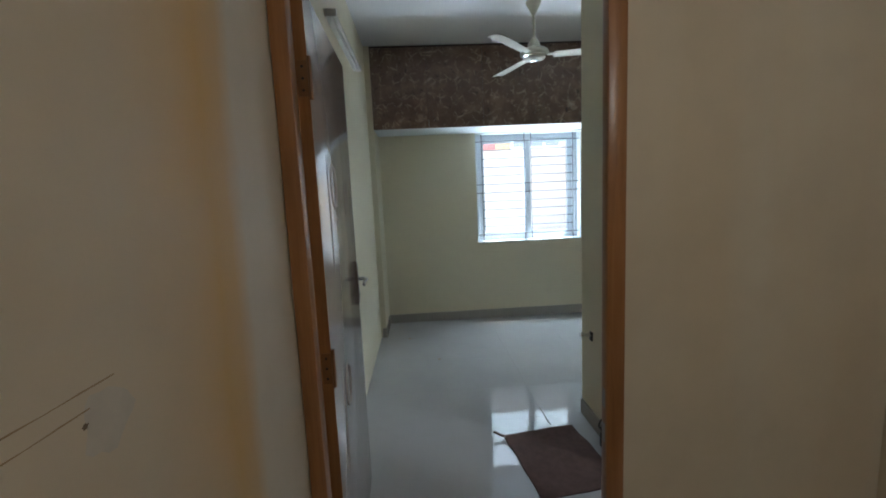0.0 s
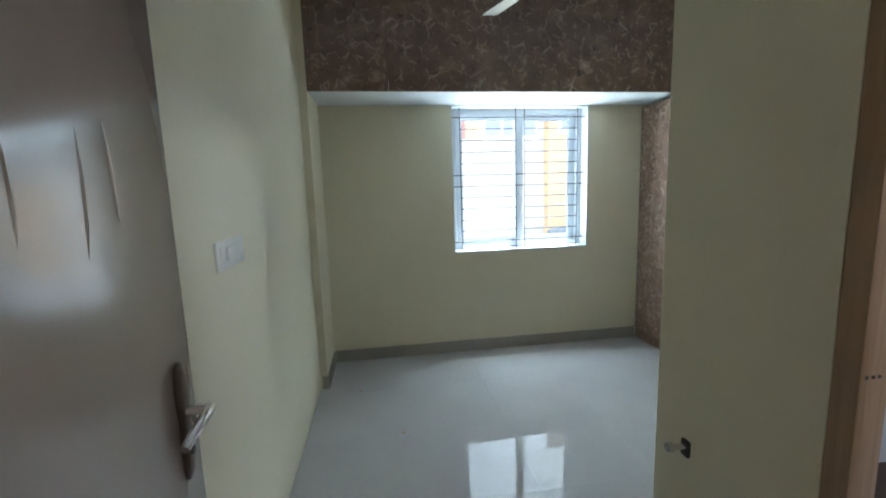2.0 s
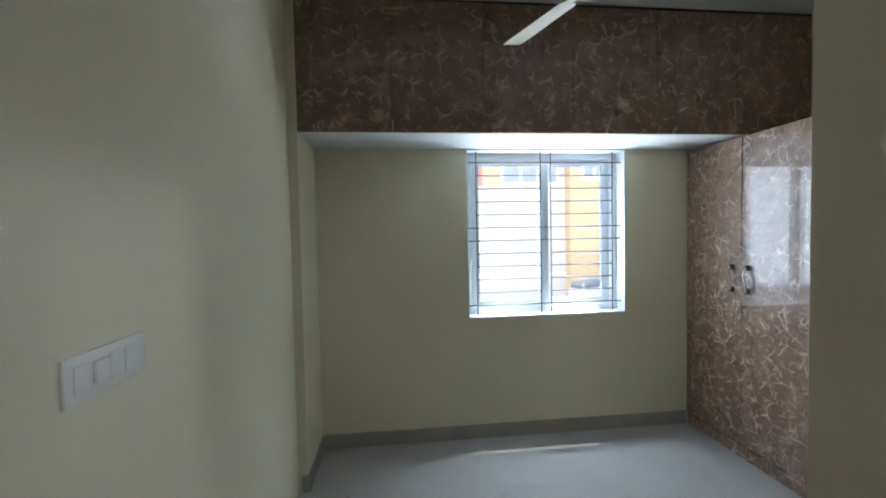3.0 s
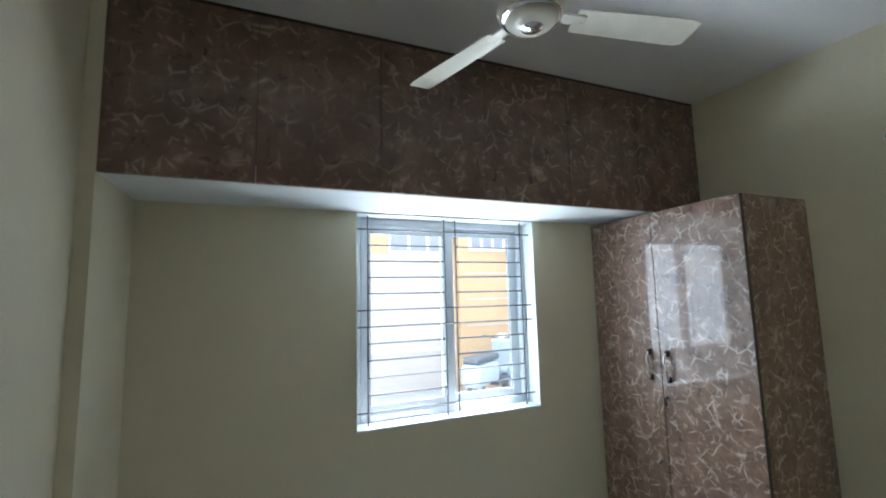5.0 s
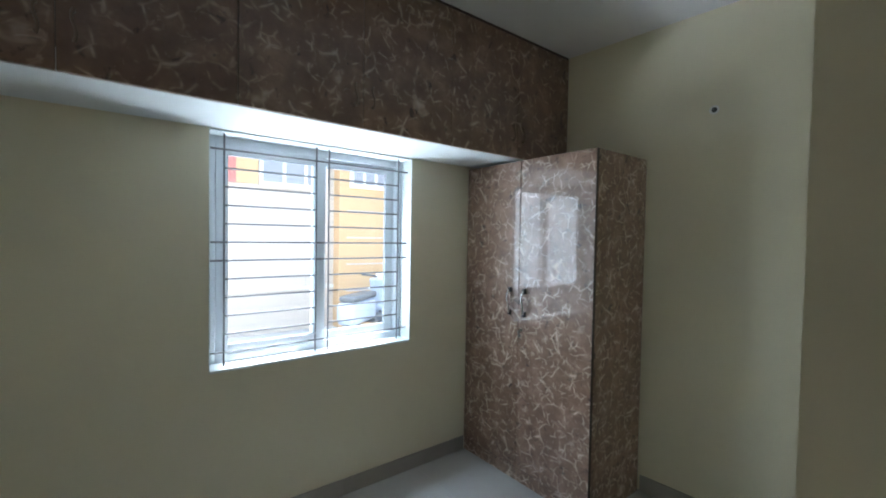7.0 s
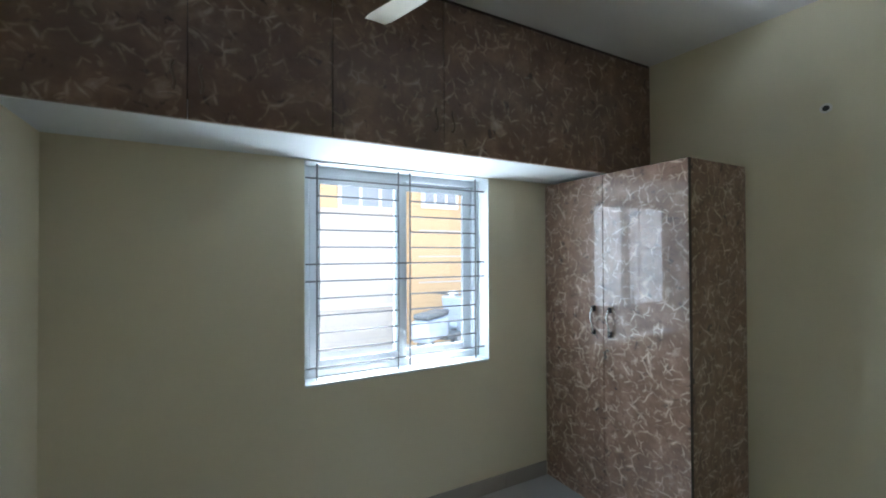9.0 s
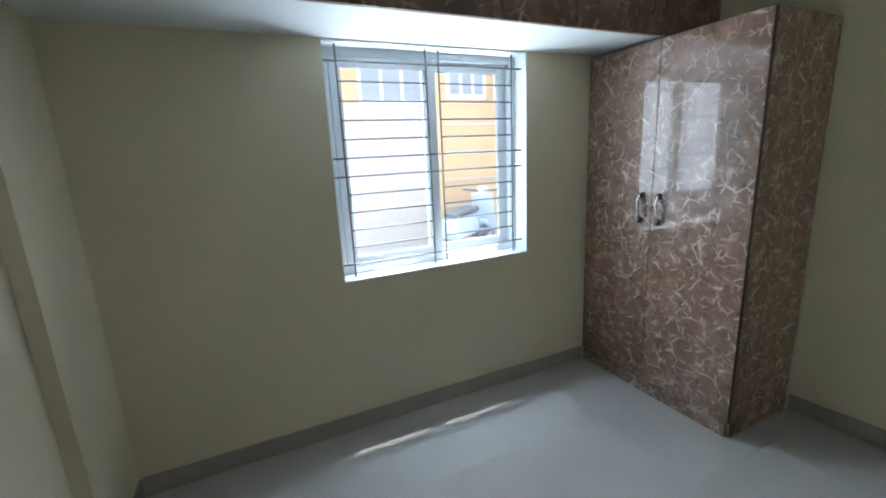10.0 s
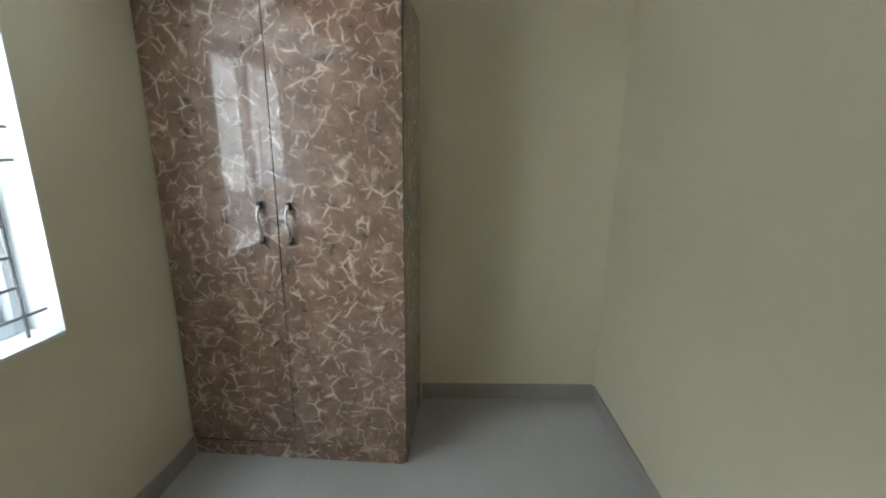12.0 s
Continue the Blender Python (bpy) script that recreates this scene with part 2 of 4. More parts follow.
BROWNTILE = tile_material("brown_bath_tile", (0.085, 0.060, 0.048), (0.055, 0.040, 0.032), 0.2, 6.0)
# White tile painted darker to carry the shade low on the bathroom wall.
SHADED_TILE = tile_material("shaded_white_bath_tile", (0.42, 0.41, 0.43), (0.35, 0.34, 0.36), 0.3)
FLORAL = floral("floral_bath_tile")
BATHFLOOR = tile_material("bath_floor_tile", (0.36, 0.32, 0.29), (0.26, 0.23, 0.21), 0.35, 8.0)
MAT_CLOTH = plain("brown_mat_cloth", (0.125, 0.072, 0.056), 0.95, vary=0.35, scale=25.0)
RUBBER = plain("black_rubber", (0.018, 0.018, 0.019), 0.6)


# ---- mesh helpers ----
def box(bm, x0, x1, y0, y1, z0, z1, m=None, bevel=0.0, seg=2):
    c = bmesh.ops.create_cube(bm, size=1.0, matrix=Matrix.Translation(((x0 + x1) / 2, (y0 + y1) / 2, (z0 + z1) / 2)) @ Matrix.Diagonal((x1 - x0, y1 - y0, z1 - z0, 1)))
    vs = c["verts"]
    if bevel:
        es = {e for v in vs for e in v.link_edges}
        r = bmesh.ops.bevel(bm, geom=list(es), offset=bevel, segments=seg, affect="EDGES", profile=0.5)
        vs = list({v for f in r["faces"] for v in f.verts} | {v for v in vs if v.is_valid})
    if m is not None:
        bmesh.ops.transform(bm, matrix=m, verts=vs)
    return vs


def rod(bm, a, b, r0, r1=None, n=12):
    a, b = Vector(a), Vector(b)
    d = b - a
    m = Matrix.Translation((a + b) / 2) @ d.to_track_quat("Z", "Y").to_matrix().to_4x4()
    bmesh.ops.create_cone(bm, cap_ends=True, segments=n, radius1=r0, radius2=r0 if r1 is None else r1, depth=d.length, matrix=m)


def lathe(bm, profile, n=32, m=None):
    """Turns (radius, height) pairs round z."""
    m = m or Matrix()
    rings = []
    for r, z in profile:
        if r < 1e-6:
            rings.append([bm.verts.new(m @ Vector((0, 0, z)))])
        else:
            rings.append([bm.verts.new(m @ Vector((r * math.cos(2 * math.pi * k / n), r * math.sin(2 * math.pi * k / n), z))) for k in range(n)])
    for p, q in zip(rings, rings[1:]):
        for k in range(n):
            j = (k + 1) % n
            f = [p[k % len(p)], p[j % len(p)], q[j % len(q)], q[k % len(q)]]
            f = list(dict.fromkeys(f))
            if len(f) > 2:
                bm.faces.new(f)


def tube(bm, pts, r, n=8):
    """A round tube along points."""
    pts = [Vector(p) for p in pts]
    rings = []
    up = Vector((0.123, 0.456, 0.88))
    for i, p in enumerate(pts):
        d = (pts[min(i + 1, len(pts) - 1)] - pts[max(i - 1, 0)]).normalized()
        s = d.cross(up).normalized()
        t = d.cross(s)
        rr = r[i] if isinstance(r, (list, tuple)) else r
        rings.append([bm.verts.new(p + rr * (math.cos(2 * math.pi * k / n) * s + math.sin(2 * math.pi * k / n) * t)) for k in range(n)])
    for p, q in zip(rings, rings[1:]):
        for k in range(n):
            bm.faces.new((p[k], p[(k + 1) % n], q[(k + 1) % n], q[k]))
    bm.faces.new(rings[0])
    bm.faces.new(rings[-1][::-1])


def mesh_of(bm, name, material, smooth=False):
    bmesh.ops.recalc_face_normals(bm, faces=bm.faces)
    me = bpy.data.meshes.new(name)
    bm.to_mesh(me)
    bm.free()
    me.materials.append(material)
    if smooth:
        for p in me.polygons:
            p.use_smooth = True
        me.set_sharp_from_angle(angle=radians(40))
    return me


def part(name, bm, material, parent=None, label="", smooth=True):
    ob = new(name, mesh_of(bm, name, material, smooth))
    if parent is not None:
        ob.parent = parent
    return tagged(ob, label)


def thing(name, at, label, category, group=""):
    ob = new(name)
    ob.empty_display_size = 0.1
    ob.matrix_world = at
    return tagged(ob, label, category, group)


def structure(name, bm, material, label, category):
    return tagged(part(name, bm, material, None, "", False), label, category, "", "structure")


def bx(*a, **k):
    bm = bmesh.new()
    box(bm, *a, **k)
    return bm


def along(p0, p1):
    """Pose at p0 whose x runs to p1, y to its left."""
    d = Vector((p1[0] - p0[0], p1[1] - p0[1]))
    return pose(p0[0], p0[1], 0, 0, 0, math.degrees(math.atan2(d.y, d.x))), d.length


CEIL = 2.92
NORTH = 5.407
WEST = -0.472
BLOCK = 1.0

# ---- walls ----
bm = bmesh.new()
X0, X1 = 0.657, 1.868
SILL, HEAD = 0.90, 2.125
box(bm, -0.7, X0, NORTH, NORTH + 0.2, -0.1, CEIL + 0.1)
box(bm, X1, 3.2, NORTH, NORTH + 0.2, -0.1, CEIL + 0.1)
box(bm, X0, X1, NORTH, NORTH + 0.2, -0.1, SILL)
box(bm, X0, X1, NORTH, NORTH + 0.2, HEAD, CEIL + 0.1)
wall_north = structure("wall_north", bm, CREAM, "cream painted bedroom wall with a window opening", "wall")
wall_west = structure("wall_west", bx(WEST - 0.15, WEST, 1.77, NORTH, -0.1, CEIL + 0.1), CREAM, "cream painted plaster wall beside the passage", "wall")
pier = structure("pier", bx(WEST + 0.001, -0.417, 4.914, NORTH, 0, CEIL), CREAM, "shallow cream painted pier in the room corner", "wall")
m, n = along((3.02, 3.27), (2.868, NORTH))
bm = bmesh.new()
box(bm, -0.15, n + 0.05, -0.15, 0, -0.1, CEIL + 0.1, m)
wall_east = structure("wall_east", bm, CREAM, "cream painted bedroom wall with a small hole", "wall")
m, n = along((BLOCK, 3.170), (3.1, 3.277))
bm = bmesh.new()
box(bm, 0.002, n, -0.11, 0, -0.1, CEIL + 0.1, m)
wall_south = structure("wall_south", bm, CREAM, "cream painted wall beside the wardrobe corner", "wall")
bm = bmesh.new()
box(bm, BLOCK, BLOCK + 0.015, 2.60, 3.0, -0.1, CEIL + 0.1)
box(bm, BLOCK + 0.0145, BLOCK + 0.11, 2.63, 3.0, -0.1, CEIL + 0.1)
box(bm, BLOCK, BLOCK + 0.0905, 3.0, 3.1685, -0.1, CEIL + 0.1)
box(bm, BLOCK, BLOCK + 0.11, 1.87, 2.60, 2.13, CEIL + 0.1)
wall_bath = structure("wall_bath", bm, CREAM, "cream painted passage wall beside the bathroom door", "wall")
bm = bmesh.new()
box(bm, 0.578, 1.48, 1.77, 1.87, -0.1, CEIL + 0.1)
box(bm, -0.365, 0.578, 1.77, 1.87, 2.14, CEIL + 0.1)
box(bm, WEST, -0.366, 1.772, 1.868, -0.1, CEIL + 0.1)
wall_entry = structure("wall_entry", bm, HALL, "dim tan painted wall around the bedroom door", "wall")
wall_hall_west = structure("wall_hall_west", bx(-0.52, -0.367, -2.0, 1.771, -0.1, CEIL + 0.1), HALL_BANDED, "tan painted hall wall with scratches", "wall")
wall_hall_east = structure("wall_hall_east", bx(1.42, 1.48, -2.0, 1.7695, -0.1, CEIL + 0.1), HALL, "tan painted hall wall", "wall")
wall_hall_south = structure("wall_hall_south", bx(-0.52, 1.48, -2.15, -2.0, -0.1, CEIL + 0.1), HALL, "tan painted hall end wall", "wall")
ceiling = structure("ceiling", bx(-0.7, 3.2, -2.15, NORTH + 0.2, CEIL, CEIL + 0.09), WHITE, "white painted plaster ceiling", "ceiling")

# bathroom shell
bm = bmesh.new()
box(bm, 2.9, 3.1, 0.5, 0.8, -0.1, CEIL)
box(bm, 2.9, 3.1, 1.3, 3.25, -0.1, CEIL)
box(bm, 2.9, 3.1, 0.8, 1.3, -0.1, 2.3)
box(bm, 2.9, 3.1, 0.8, 1.3, 2.7, CEIL)
wall_bath_east = structure("wall_bath_east", bm, WALLTILE, "white tiled bathroom wall with a ventilator opening", "wall")
wall_bath_south = structure("wall_bath_south", bx(1.4805, 3.1, 0.4, 0.4995, -0.1, CEIL), WALLTILE, "white tiled bathroom end wall", "wall")
bm = bmesh.new()
box(bm, BLOCK + 0.02, 2.9, 1.8705, 3.05, 0.02, 0.15)
box(bm, 1.4805, 2.9, 0.5, 1.87, 0.02, 0.15)
bath_floor = structure("bath_floor", bm, BATHFLOOR, "brown tiled raised bathroom floor", "floor")

# ---- floor slab ----
floor = structure("floor", bx(-0.7, 3.2, -2.15, NORTH + 0.2, -0.12, -0.004), GROUT, "glossy light grey vitrified tile floor", "floor")

# ---- window ----
window = tagged(thing("window_1", pose(0, 0, 0), "white sliding window with two glazed sashes", "window"), kind="structure")
YW = 5.53


def frame_ring(bm, x0, x1, z0, z1, y0, y1, w, bevel=0.003):
    box(bm, x0, x0 + w, y0, y1, z0, z1, None, bevel)
    box(bm, x1 - w, x1, y0, y1, z0, z1, None, bevel)
    box(bm, x0 + w, x1 - w, y0 + 0.001, y1 - 0.001, z0, z0 + w, None, bevel)
    box(bm, x0 + w, x1 - w, y0 + 0.001, y1 - 0.001, z1 - w, z1, None, bevel)


bm = bmesh.new()
frame_ring(bm, X0 + 0.002, X1 - 0.002, SILL + 0.002, HEAD - 0.002, YW, YW + 0.07, 0.045)
part("window_frame", bm, UPVC, window)
for a, b, y in ((X0 + 0.05, 1.315, YW + 0.004), (1.245, X1 - 0.05, YW + 0.036)):
    bm = bmesh.new()
    frame_ring(bm, a, b, SILL + 0.04, HEAD - 0.04, y, y + 0.028, 0.058)
    sash = part("sash", bm, UPVC, window)
    bm = bmesh.new()
    frame_ring(bm, a + 0.056, b - 0.056, SILL + 0.096, HEAD - 0.096, y + 0.004, y + 0.024, 0.005, 0.001)
    part("gasket", bm, GASKET, sash)
    pane = part("pane", bx(a + 0.058, b - 0.058, y + 0.012, y + 0.016, SILL + 0.098, HEAD - 0.098), GLASS, sash)
    pane.visible_shadow = False
# plastered reveal
bm = bmesh.new()
box(bm, X0 - 0.001, X0 + 0.004, NORTH - 0.001, NORTH + 0.2, SILL, HEAD)
box(bm, X1 - 0.004, X1 + 0.001, NORTH - 0.001, NORTH + 0.2, SILL, HEAD)
box(bm, X0 + 0.004, X1 - 0.004, NORTH - 0.002, NORTH + 0.2, SILL - 0.012, SILL + 0.003, None, 0.002)
box(bm, X0 + 0.004, X1 - 0.004, NORTH - 0.001, NORTH + 0.2, HEAD - 0.004, HEAD + 0.002)
part("window_reveal", bm, REVEAL, window, "white plastered reveal and sill")

# Unseen ledge, sized to cut the sun down to a thin floor strip.
part("sun_blocker", bx(X0 - 0.2, X1 + 0.2, NORTH + 0.2005, NORTH + 0.303, 2.3, 2.36), REVEAL, window, "unseen narrow ledge added over the window to trim the sun", False)

grille = thing("window_grille", pose(0, 0, 0), "grey painted steel bar grille inside the window opening", "window grille")
YG = 5.462
VX = (0.735, 1.228, 1.306, 1.795)
for k, x in enumerate(VX):
    bm = bmesh.new()
    rod(bm, (x, YG, SILL + 0.004), (x, YG, HEAD - 0.001), 0.005, n=8)
    part("upright_bar", bm, BAR, grille)
Z0, DZ = 0.978, 0.0965
for k in range(12):
    z = Z0 + DZ * k
    if k in (0, 5, 6, 11):
        spans = ((X0 + 0.003, X1 - 0.003),)
    else:
        spans = ((VX[0], VX[1]), (VX[2], VX[3]))
    for a, b in spans:
        bm = bmesh.new()
        rod(bm, (a, YG - 0.004, z), (b, YG - 0.004, z), 0.005, n=8)
        part("cross_bar", bm, BAR, grille)

# ---- loft cupboard above the window ----
LY = 4.914
bm = bmesh.new()
box(bm, -0.416, 2.895, LY + 0.022, NORTH - 0.001, 2.13, 2.21)
loft_slab = structure("loft_slab", bm, REVEAL, "white painted concrete loft shelf above the window", "loft slab")
loft = thing("loft_cupboard", pose(-0.417, LY, 2.13), "brown veined laminate loft cupboard up to the ceiling", "cupboard")
EX = 2.893 + 0.417
part("carcass", bx(0.002, EX - 0.002, 0.020, 0.42, 0.085, CEIL - 2.13 - 0.002), EDGE, loft, "dark carcass")
bm = bmesh.new()
box(bm, 0.0, EX, 0.004, 0.020, CEIL - 2.13 - 0.018, CEIL - 2.13 - 0.002)
part("top_rail", bm, EDGE, loft, "dark top rail")


def wavy_handle(bm, length, reach, r, sway):
    """A bar along z that sways like an S."""
    pts, rad = [], []
    for k in range(15):
        u = k / 14
        pts.append((sway * math.sin(2 * math.pi * u), -reach * (0.55 + 0.45 * math.sin(math.pi * u)), (u - 0.5) * length))
        rad.append(r * (1.0 - 0.25 * math.sin(math.pi * u)))
    tube(bm, pts, rad, 10)


seams = [0.0, 0.552, 1.102, 1.667, 2.222, 2.777, EX]
hm = bmesh.new()
wavy_handle(hm, 0.11, 0.022, 0.006, 0.006)
rod(hm, (0, 0, 0.045), (0, -0.018, 0.045), 0.005)
rod(hm, (0, 0, -0.045), (0, -0.018, -0.045), 0.005)
handle_mesh = mesh_of(hm, "loft_handle", plain("bronze_handle", (0.20, 0.14, 0.105), 0.35, 0.3), True)
for k in range(6):
    a, b = seams[k] + 0.0015, seams[k + 1] - 0.0015
    door = part("loft_door", bx(a, b, 0.0, 0.019, 0.001, CEIL - 2.13 - 0.02, bevel=0.0015, seg=1), LAM_DULL_SHADED, loft, smooth=False)
    h = new("handle", handle_mesh)
    h.parent = door
    h.matrix_basis = pose(b - 0.045 if k % 2 == 0 else a + 0.045, 0.0, 0.155)

# ---- wardrobe ----
WX, WY0, WY1, WH = 2.37, 4.336, 5.402, 2.11
wardrobe = thing("wardrobe", pose(WX, WY0, 0), "tall glossy brown veined laminate wardrobe with two doors", "wardrobe")
WD, WW = 0.545, WY1 - WY0
bm = bmesh.new()
box(bm, 0.022, WD, 0.018, WW, 0.09, WH - 0.018)
part("carcass", bm, EDGE, wardrobe, "dark carcass", False)
part("side_panel", bx(0.020, WD + 0.005, 0.0, 0.0175, 0.0, WH, bevel=0.001, seg=1), LAM_LIT, wardrobe, smooth=False)
part("top_panel", bx(0.020, WD, 0.018, WW, WH - 0.0175, WH, bevel=0.001, seg=1), LAM_LIT, wardrobe, smooth=False)
part("plinth", bx(0.006, 0.03, 0.018, WW, 0.0, 0.082, bevel=0.001, seg=1), LAM_LIT, wardrobe, smooth=False)
part("edge_band", bx(-0.001, 0.0195, -0.0005, 0.0035, 0.09, WH, bevel=0.001, seg=1), EDGE, wardrobe, "dark edge strip", False)
MID = 4.883 - WY0
for k, (a, b, hy) in enumerate(((0.004, MID - 0.0015, 4.826 - WY0), (MID + 0.0015, WW, 4.951 - WY0))):
    door = part("wardrobe_door", bx(0.0, 0.019, a, b, 0.092, WH, bevel=0.0015, seg=1), LAM_LIT, wardrobe, smooth=False)
    bm = bmesh.new()
    wavy_handle(bm, 0.15, 0.034, 0.0085, 0.007)
    h = part("handle", bm, CHROME, door, "wavy chrome handle")
    h.matrix_basis = pose(0.0, hy, 1.188, 0, 0, -90)
    for s in (-1, 1):
        bm = bmesh.new()
        box(bm, -0.009, 0.009, -0.024, -0.0005, s * 0.075 - 0.017, s * 0.075 + 0.017, None, 0.004)
        e = part("end_cap", bm, BLACK, door, "black handle end")
        e.matrix_basis = pose(0.0, hy, 1.188, 0, 0, -90)
    if k == 0:
        bm = bmesh.new()
        rod(bm, (0.0, 4.847 - WY0, 1.01), (-0.010, 4.847 - WY0, 1.01), 0.012, 0.010, 20)
        lock = part("lock", bm, CHROME, door, "round chrome cam lock")
        bm = bmesh.new()
        box(bm, -0.026, -0.0105, 4.847 - WY0 - 0.0012, 4.847 - WY0 + 0.0012, 1.005, 1.015)
        rod(bm, (-0.032, 4.847 - WY0 - 0.0015, 1.0), (-0.032, 4.847 - WY0 + 0.0015, 1.0), 0.012, None, 16)
        rod(bm, (-0.030, 4.847 - WY0 - 0.0045, 0.977), (-0.030, 4.847 - WY0 - 0.002, 0.977), 0.013, None, 16)
        part("key", bm, STEEL, lock, "steel key hanging in the lock")

# ---- ceiling fan ----
FX, FY, FZ = 0.965, 4.045, 2.475
fan = thing("ceiling_fan", pose(FX, FY, FZ), "ivory three-blade ceiling fan at rest", "ceiling fan")
bm = bmesh.new()
lathe(bm, [(0, 0.0), (0.04, 0.002), (0.048, 0.008), (0.055, 0.010), (0.075, 0.018), (0.082, 0.030), (0.095, 0.034), (0.108, 0.050), (0.112, 0.066), (0.108, 0.078), (0.085, 0.094), (0.05, 0.104), (0.022, 0.110), (0, 0.110)], 40)
part("motor", bm, FANW, fan)
bm = bmesh.new()
lathe(bm, [(0.086, 0.029), (0.096, 0.0325), (0.099, 0.038)], 40)
part("trim_ring", bm, CHROME, fan, "bright metal trim ring")
bm = bmesh.new()
lathe(bm, [(0.0, -0.004), (0.030, -0.002), (0.038, 0.003), (0.0, 0.004)], 32)
part("hub_cap", bm, CHROME, fan, "shiny round hub cap")
bm = bmesh.new()
lathe(bm, [(0, 0.108), (0.05, 0.110), (0.046, 0.13), (0.022, 0.175), (0.016, 0.18), (0, 0.18)], 24)
part("lower_canopy", bm, FANW, fan)
bm = bmesh.new()
rod(bm, (0, 0, 0.17), (0, 0, 0.40), 0.011, n=16)
part("down_rod", bm, FANW, fan)
bm = bmesh.new()
lathe(bm, [(0, 0.345), (0.016, 0.347), (0.024, 0.37), (0.055, 0.425), (0.060, 0.444), (0, 0.444)], 24)
part("upper_canopy", bm, FANW, fan)
for k in range(3):
    turn = pose(0, 0, 0, 0, 0, 109 + 120 * k)
    bm = bmesh.new()
    box(bm, 0.095, 0.185, -0.022, 0.022, 0.046, 0.052, turn, 0.002)
    part("blade_bracket", bm, FANW, fan)
    bm = bmesh.new()
    rows = []
    for i in range(13):
        u = i / 12
        r = 0.15 + 0.45 * u
        w = 0.046 + 0.014 * u - (0.012 * max(0, u - 0.9) / 0.1)
        row = []
        for j in range(7):
            v = j / 6 * 2 - 1
            y = v * w
            z = 0.046 - 0.16 * y + 0.006 * (1 - v * v)
            row.append(turn @ Vector((r - (0.008 * v * v if u > 0.95 else 0), y, z)))
        rows.append(row)
    vs = [[bm.verts.new(p) for p in row] for row in rows]
    vb = [[bm.verts.new(p - Vector((0, 0, 0.003))) for p in row] for row in rows]
    for i in range(12):
        for j in range(6):
            bm.faces.new((vs[i][j], vs[i + 1][j], vs[i + 1][j + 1], vs[i][j + 1]))
            bm.faces.new((vb[i][j], vb[i][j + 1], vb[i + 1][j + 1], vb[i + 1][j]))
    for i in range(12):
        for j in (0, 6):
            bm.faces.new((vs[i][j], vs[i + 1][j], vb[i + 1][j], vb[i][j]))
    for j in range(6):
        for i in (0, 12):
            bm.faces.new((vs[i][j], vs[i][j + 1], vb[i][j + 1], vb[i][j]))
    part("blade", bm, FANW, fan)

# ---- bedroom door and its frame ----
door_frame = tagged(thing("door_frame_1", pose(0, 0, 0), "orange-brown wooden door frame of the bedroom", "door frame"), kind="structure")
for nm, a, b, c in (("jamb", -0.365, -0.318, -0.345), ("jamb", 0.578, 0.523, 0.569)):
    bm = bmesh.new()
    x0, x1 = sorted((a, b))
    box(bm, x0, x1, 1.762, 1.815 if a < 0 else 1.80, 0.0, 2.14, None, 0.004)
    x0, x1 = sorted((a, c))
    box(bm, x0, x1, 1.814 if a < 0 else 1.799, 1.873, 0.0, 2.14, None, 0.003)
    part(nm, bm, FRAME, door_frame)
bm = bmesh.new()
box(bm, -0.318, 0.523, 1.763, 1.815, 2.08, 2.14, None, 0.004)
box(bm, -0.345, 0.569, 1.814, 1.872, 2.11, 2.139, None, 0.003)
part("head", bm, FRAME, door_frame)
# strike plates with dark slots on the latch jamb
for z in (0.83, 0.72):
    bm = bmesh.new()
    box(bm, 0.5215, 0.5235, 1.772, 1.792, z - 0.03, z + 0.03, None, 0.0005, 1)
    part("strike_plate", bm, STEEL, door_frame, "small steel strike plate")

LEAF_W, LEAF_H, LEAF_T = 0.765, 2.06, 0.034
leaf = tagged(thing("door_1", pose(-0.302, 1.884, 0.008, 0, 0, 91.5), "open glossy mauve-brown moulded bedroom door", "door"), kind="structure")
# x runs along the leaf from the hinges, y to its left: the shown face is at y = 0
part("leaf", bx(0.0, LEAF_W, 0.001, LEAF_T, 0, LEAF_H, bevel=0.002), DOOR, leaf)
part("hinge_edge", bx(-0.0025, 0.0015, 0.0, LEAF_T + 0.001, 0, LEAF_H, bevel=0.0005, seg=1), FRAME, leaf, "orange-brown edge lipping")


def moulding(bm, pts, r=0.007, closed=False):
    n = len(pts)
    tube(bm, [(x, 0.0033, z) for x, z in pts], [r * (0.35 + 0.65 * math.sin(math.pi * k / (n - 1))) if not closed else r for k in range(n)], 8)


def oval(cx, cz, a, b, t0=0, t1=360, n=40):
    return [(cx + a * math.cos(radians(t0 + (t1 - t0) * k / n)), cz + b * math.sin(radians(t0 + (t1 - t0) * k / n))) for k in range(n + 1)]


CX = 0.275
shapes = [
    (oval(CX, 1.50, 0.052, 0.078), True),
    (oval(CX + 0.015, 1.345, 0.032, 0.04, 10, 170, 16), False),
    (oval(CX - 0.01, 1.67, 0.05, 0.05, 195, 280, 14), False),
    (oval(CX + 0.015, 1.30, 0.03, 0.022, 205, 335, 16), False),
    ([(0.17 + 0.003 * math.sin(k / 4.0), 1.18 + 0.03 * k) for k in range(15)], False),
    ([(0.43 + 0.004 * math.sin(k / 3.0), 1.38 + 0.017 * k) for k in range(10)], False),
    ([(0.53 + 0.012 * math.sin(k / 4.0), 1.35 + 0.022 * k) for k in range(10)], False),
    ([(0.61 - 0.002 * k, 1.39 + 0.024 * k) for k in range(8)], False),
    ([(0.17 + 0.003 * math.sin(k / 4.0), 0.45 + 0.03 * k) for k in range(15)], False),
    (oval(CX, 0.75, 0.052, 0.078), True),
]
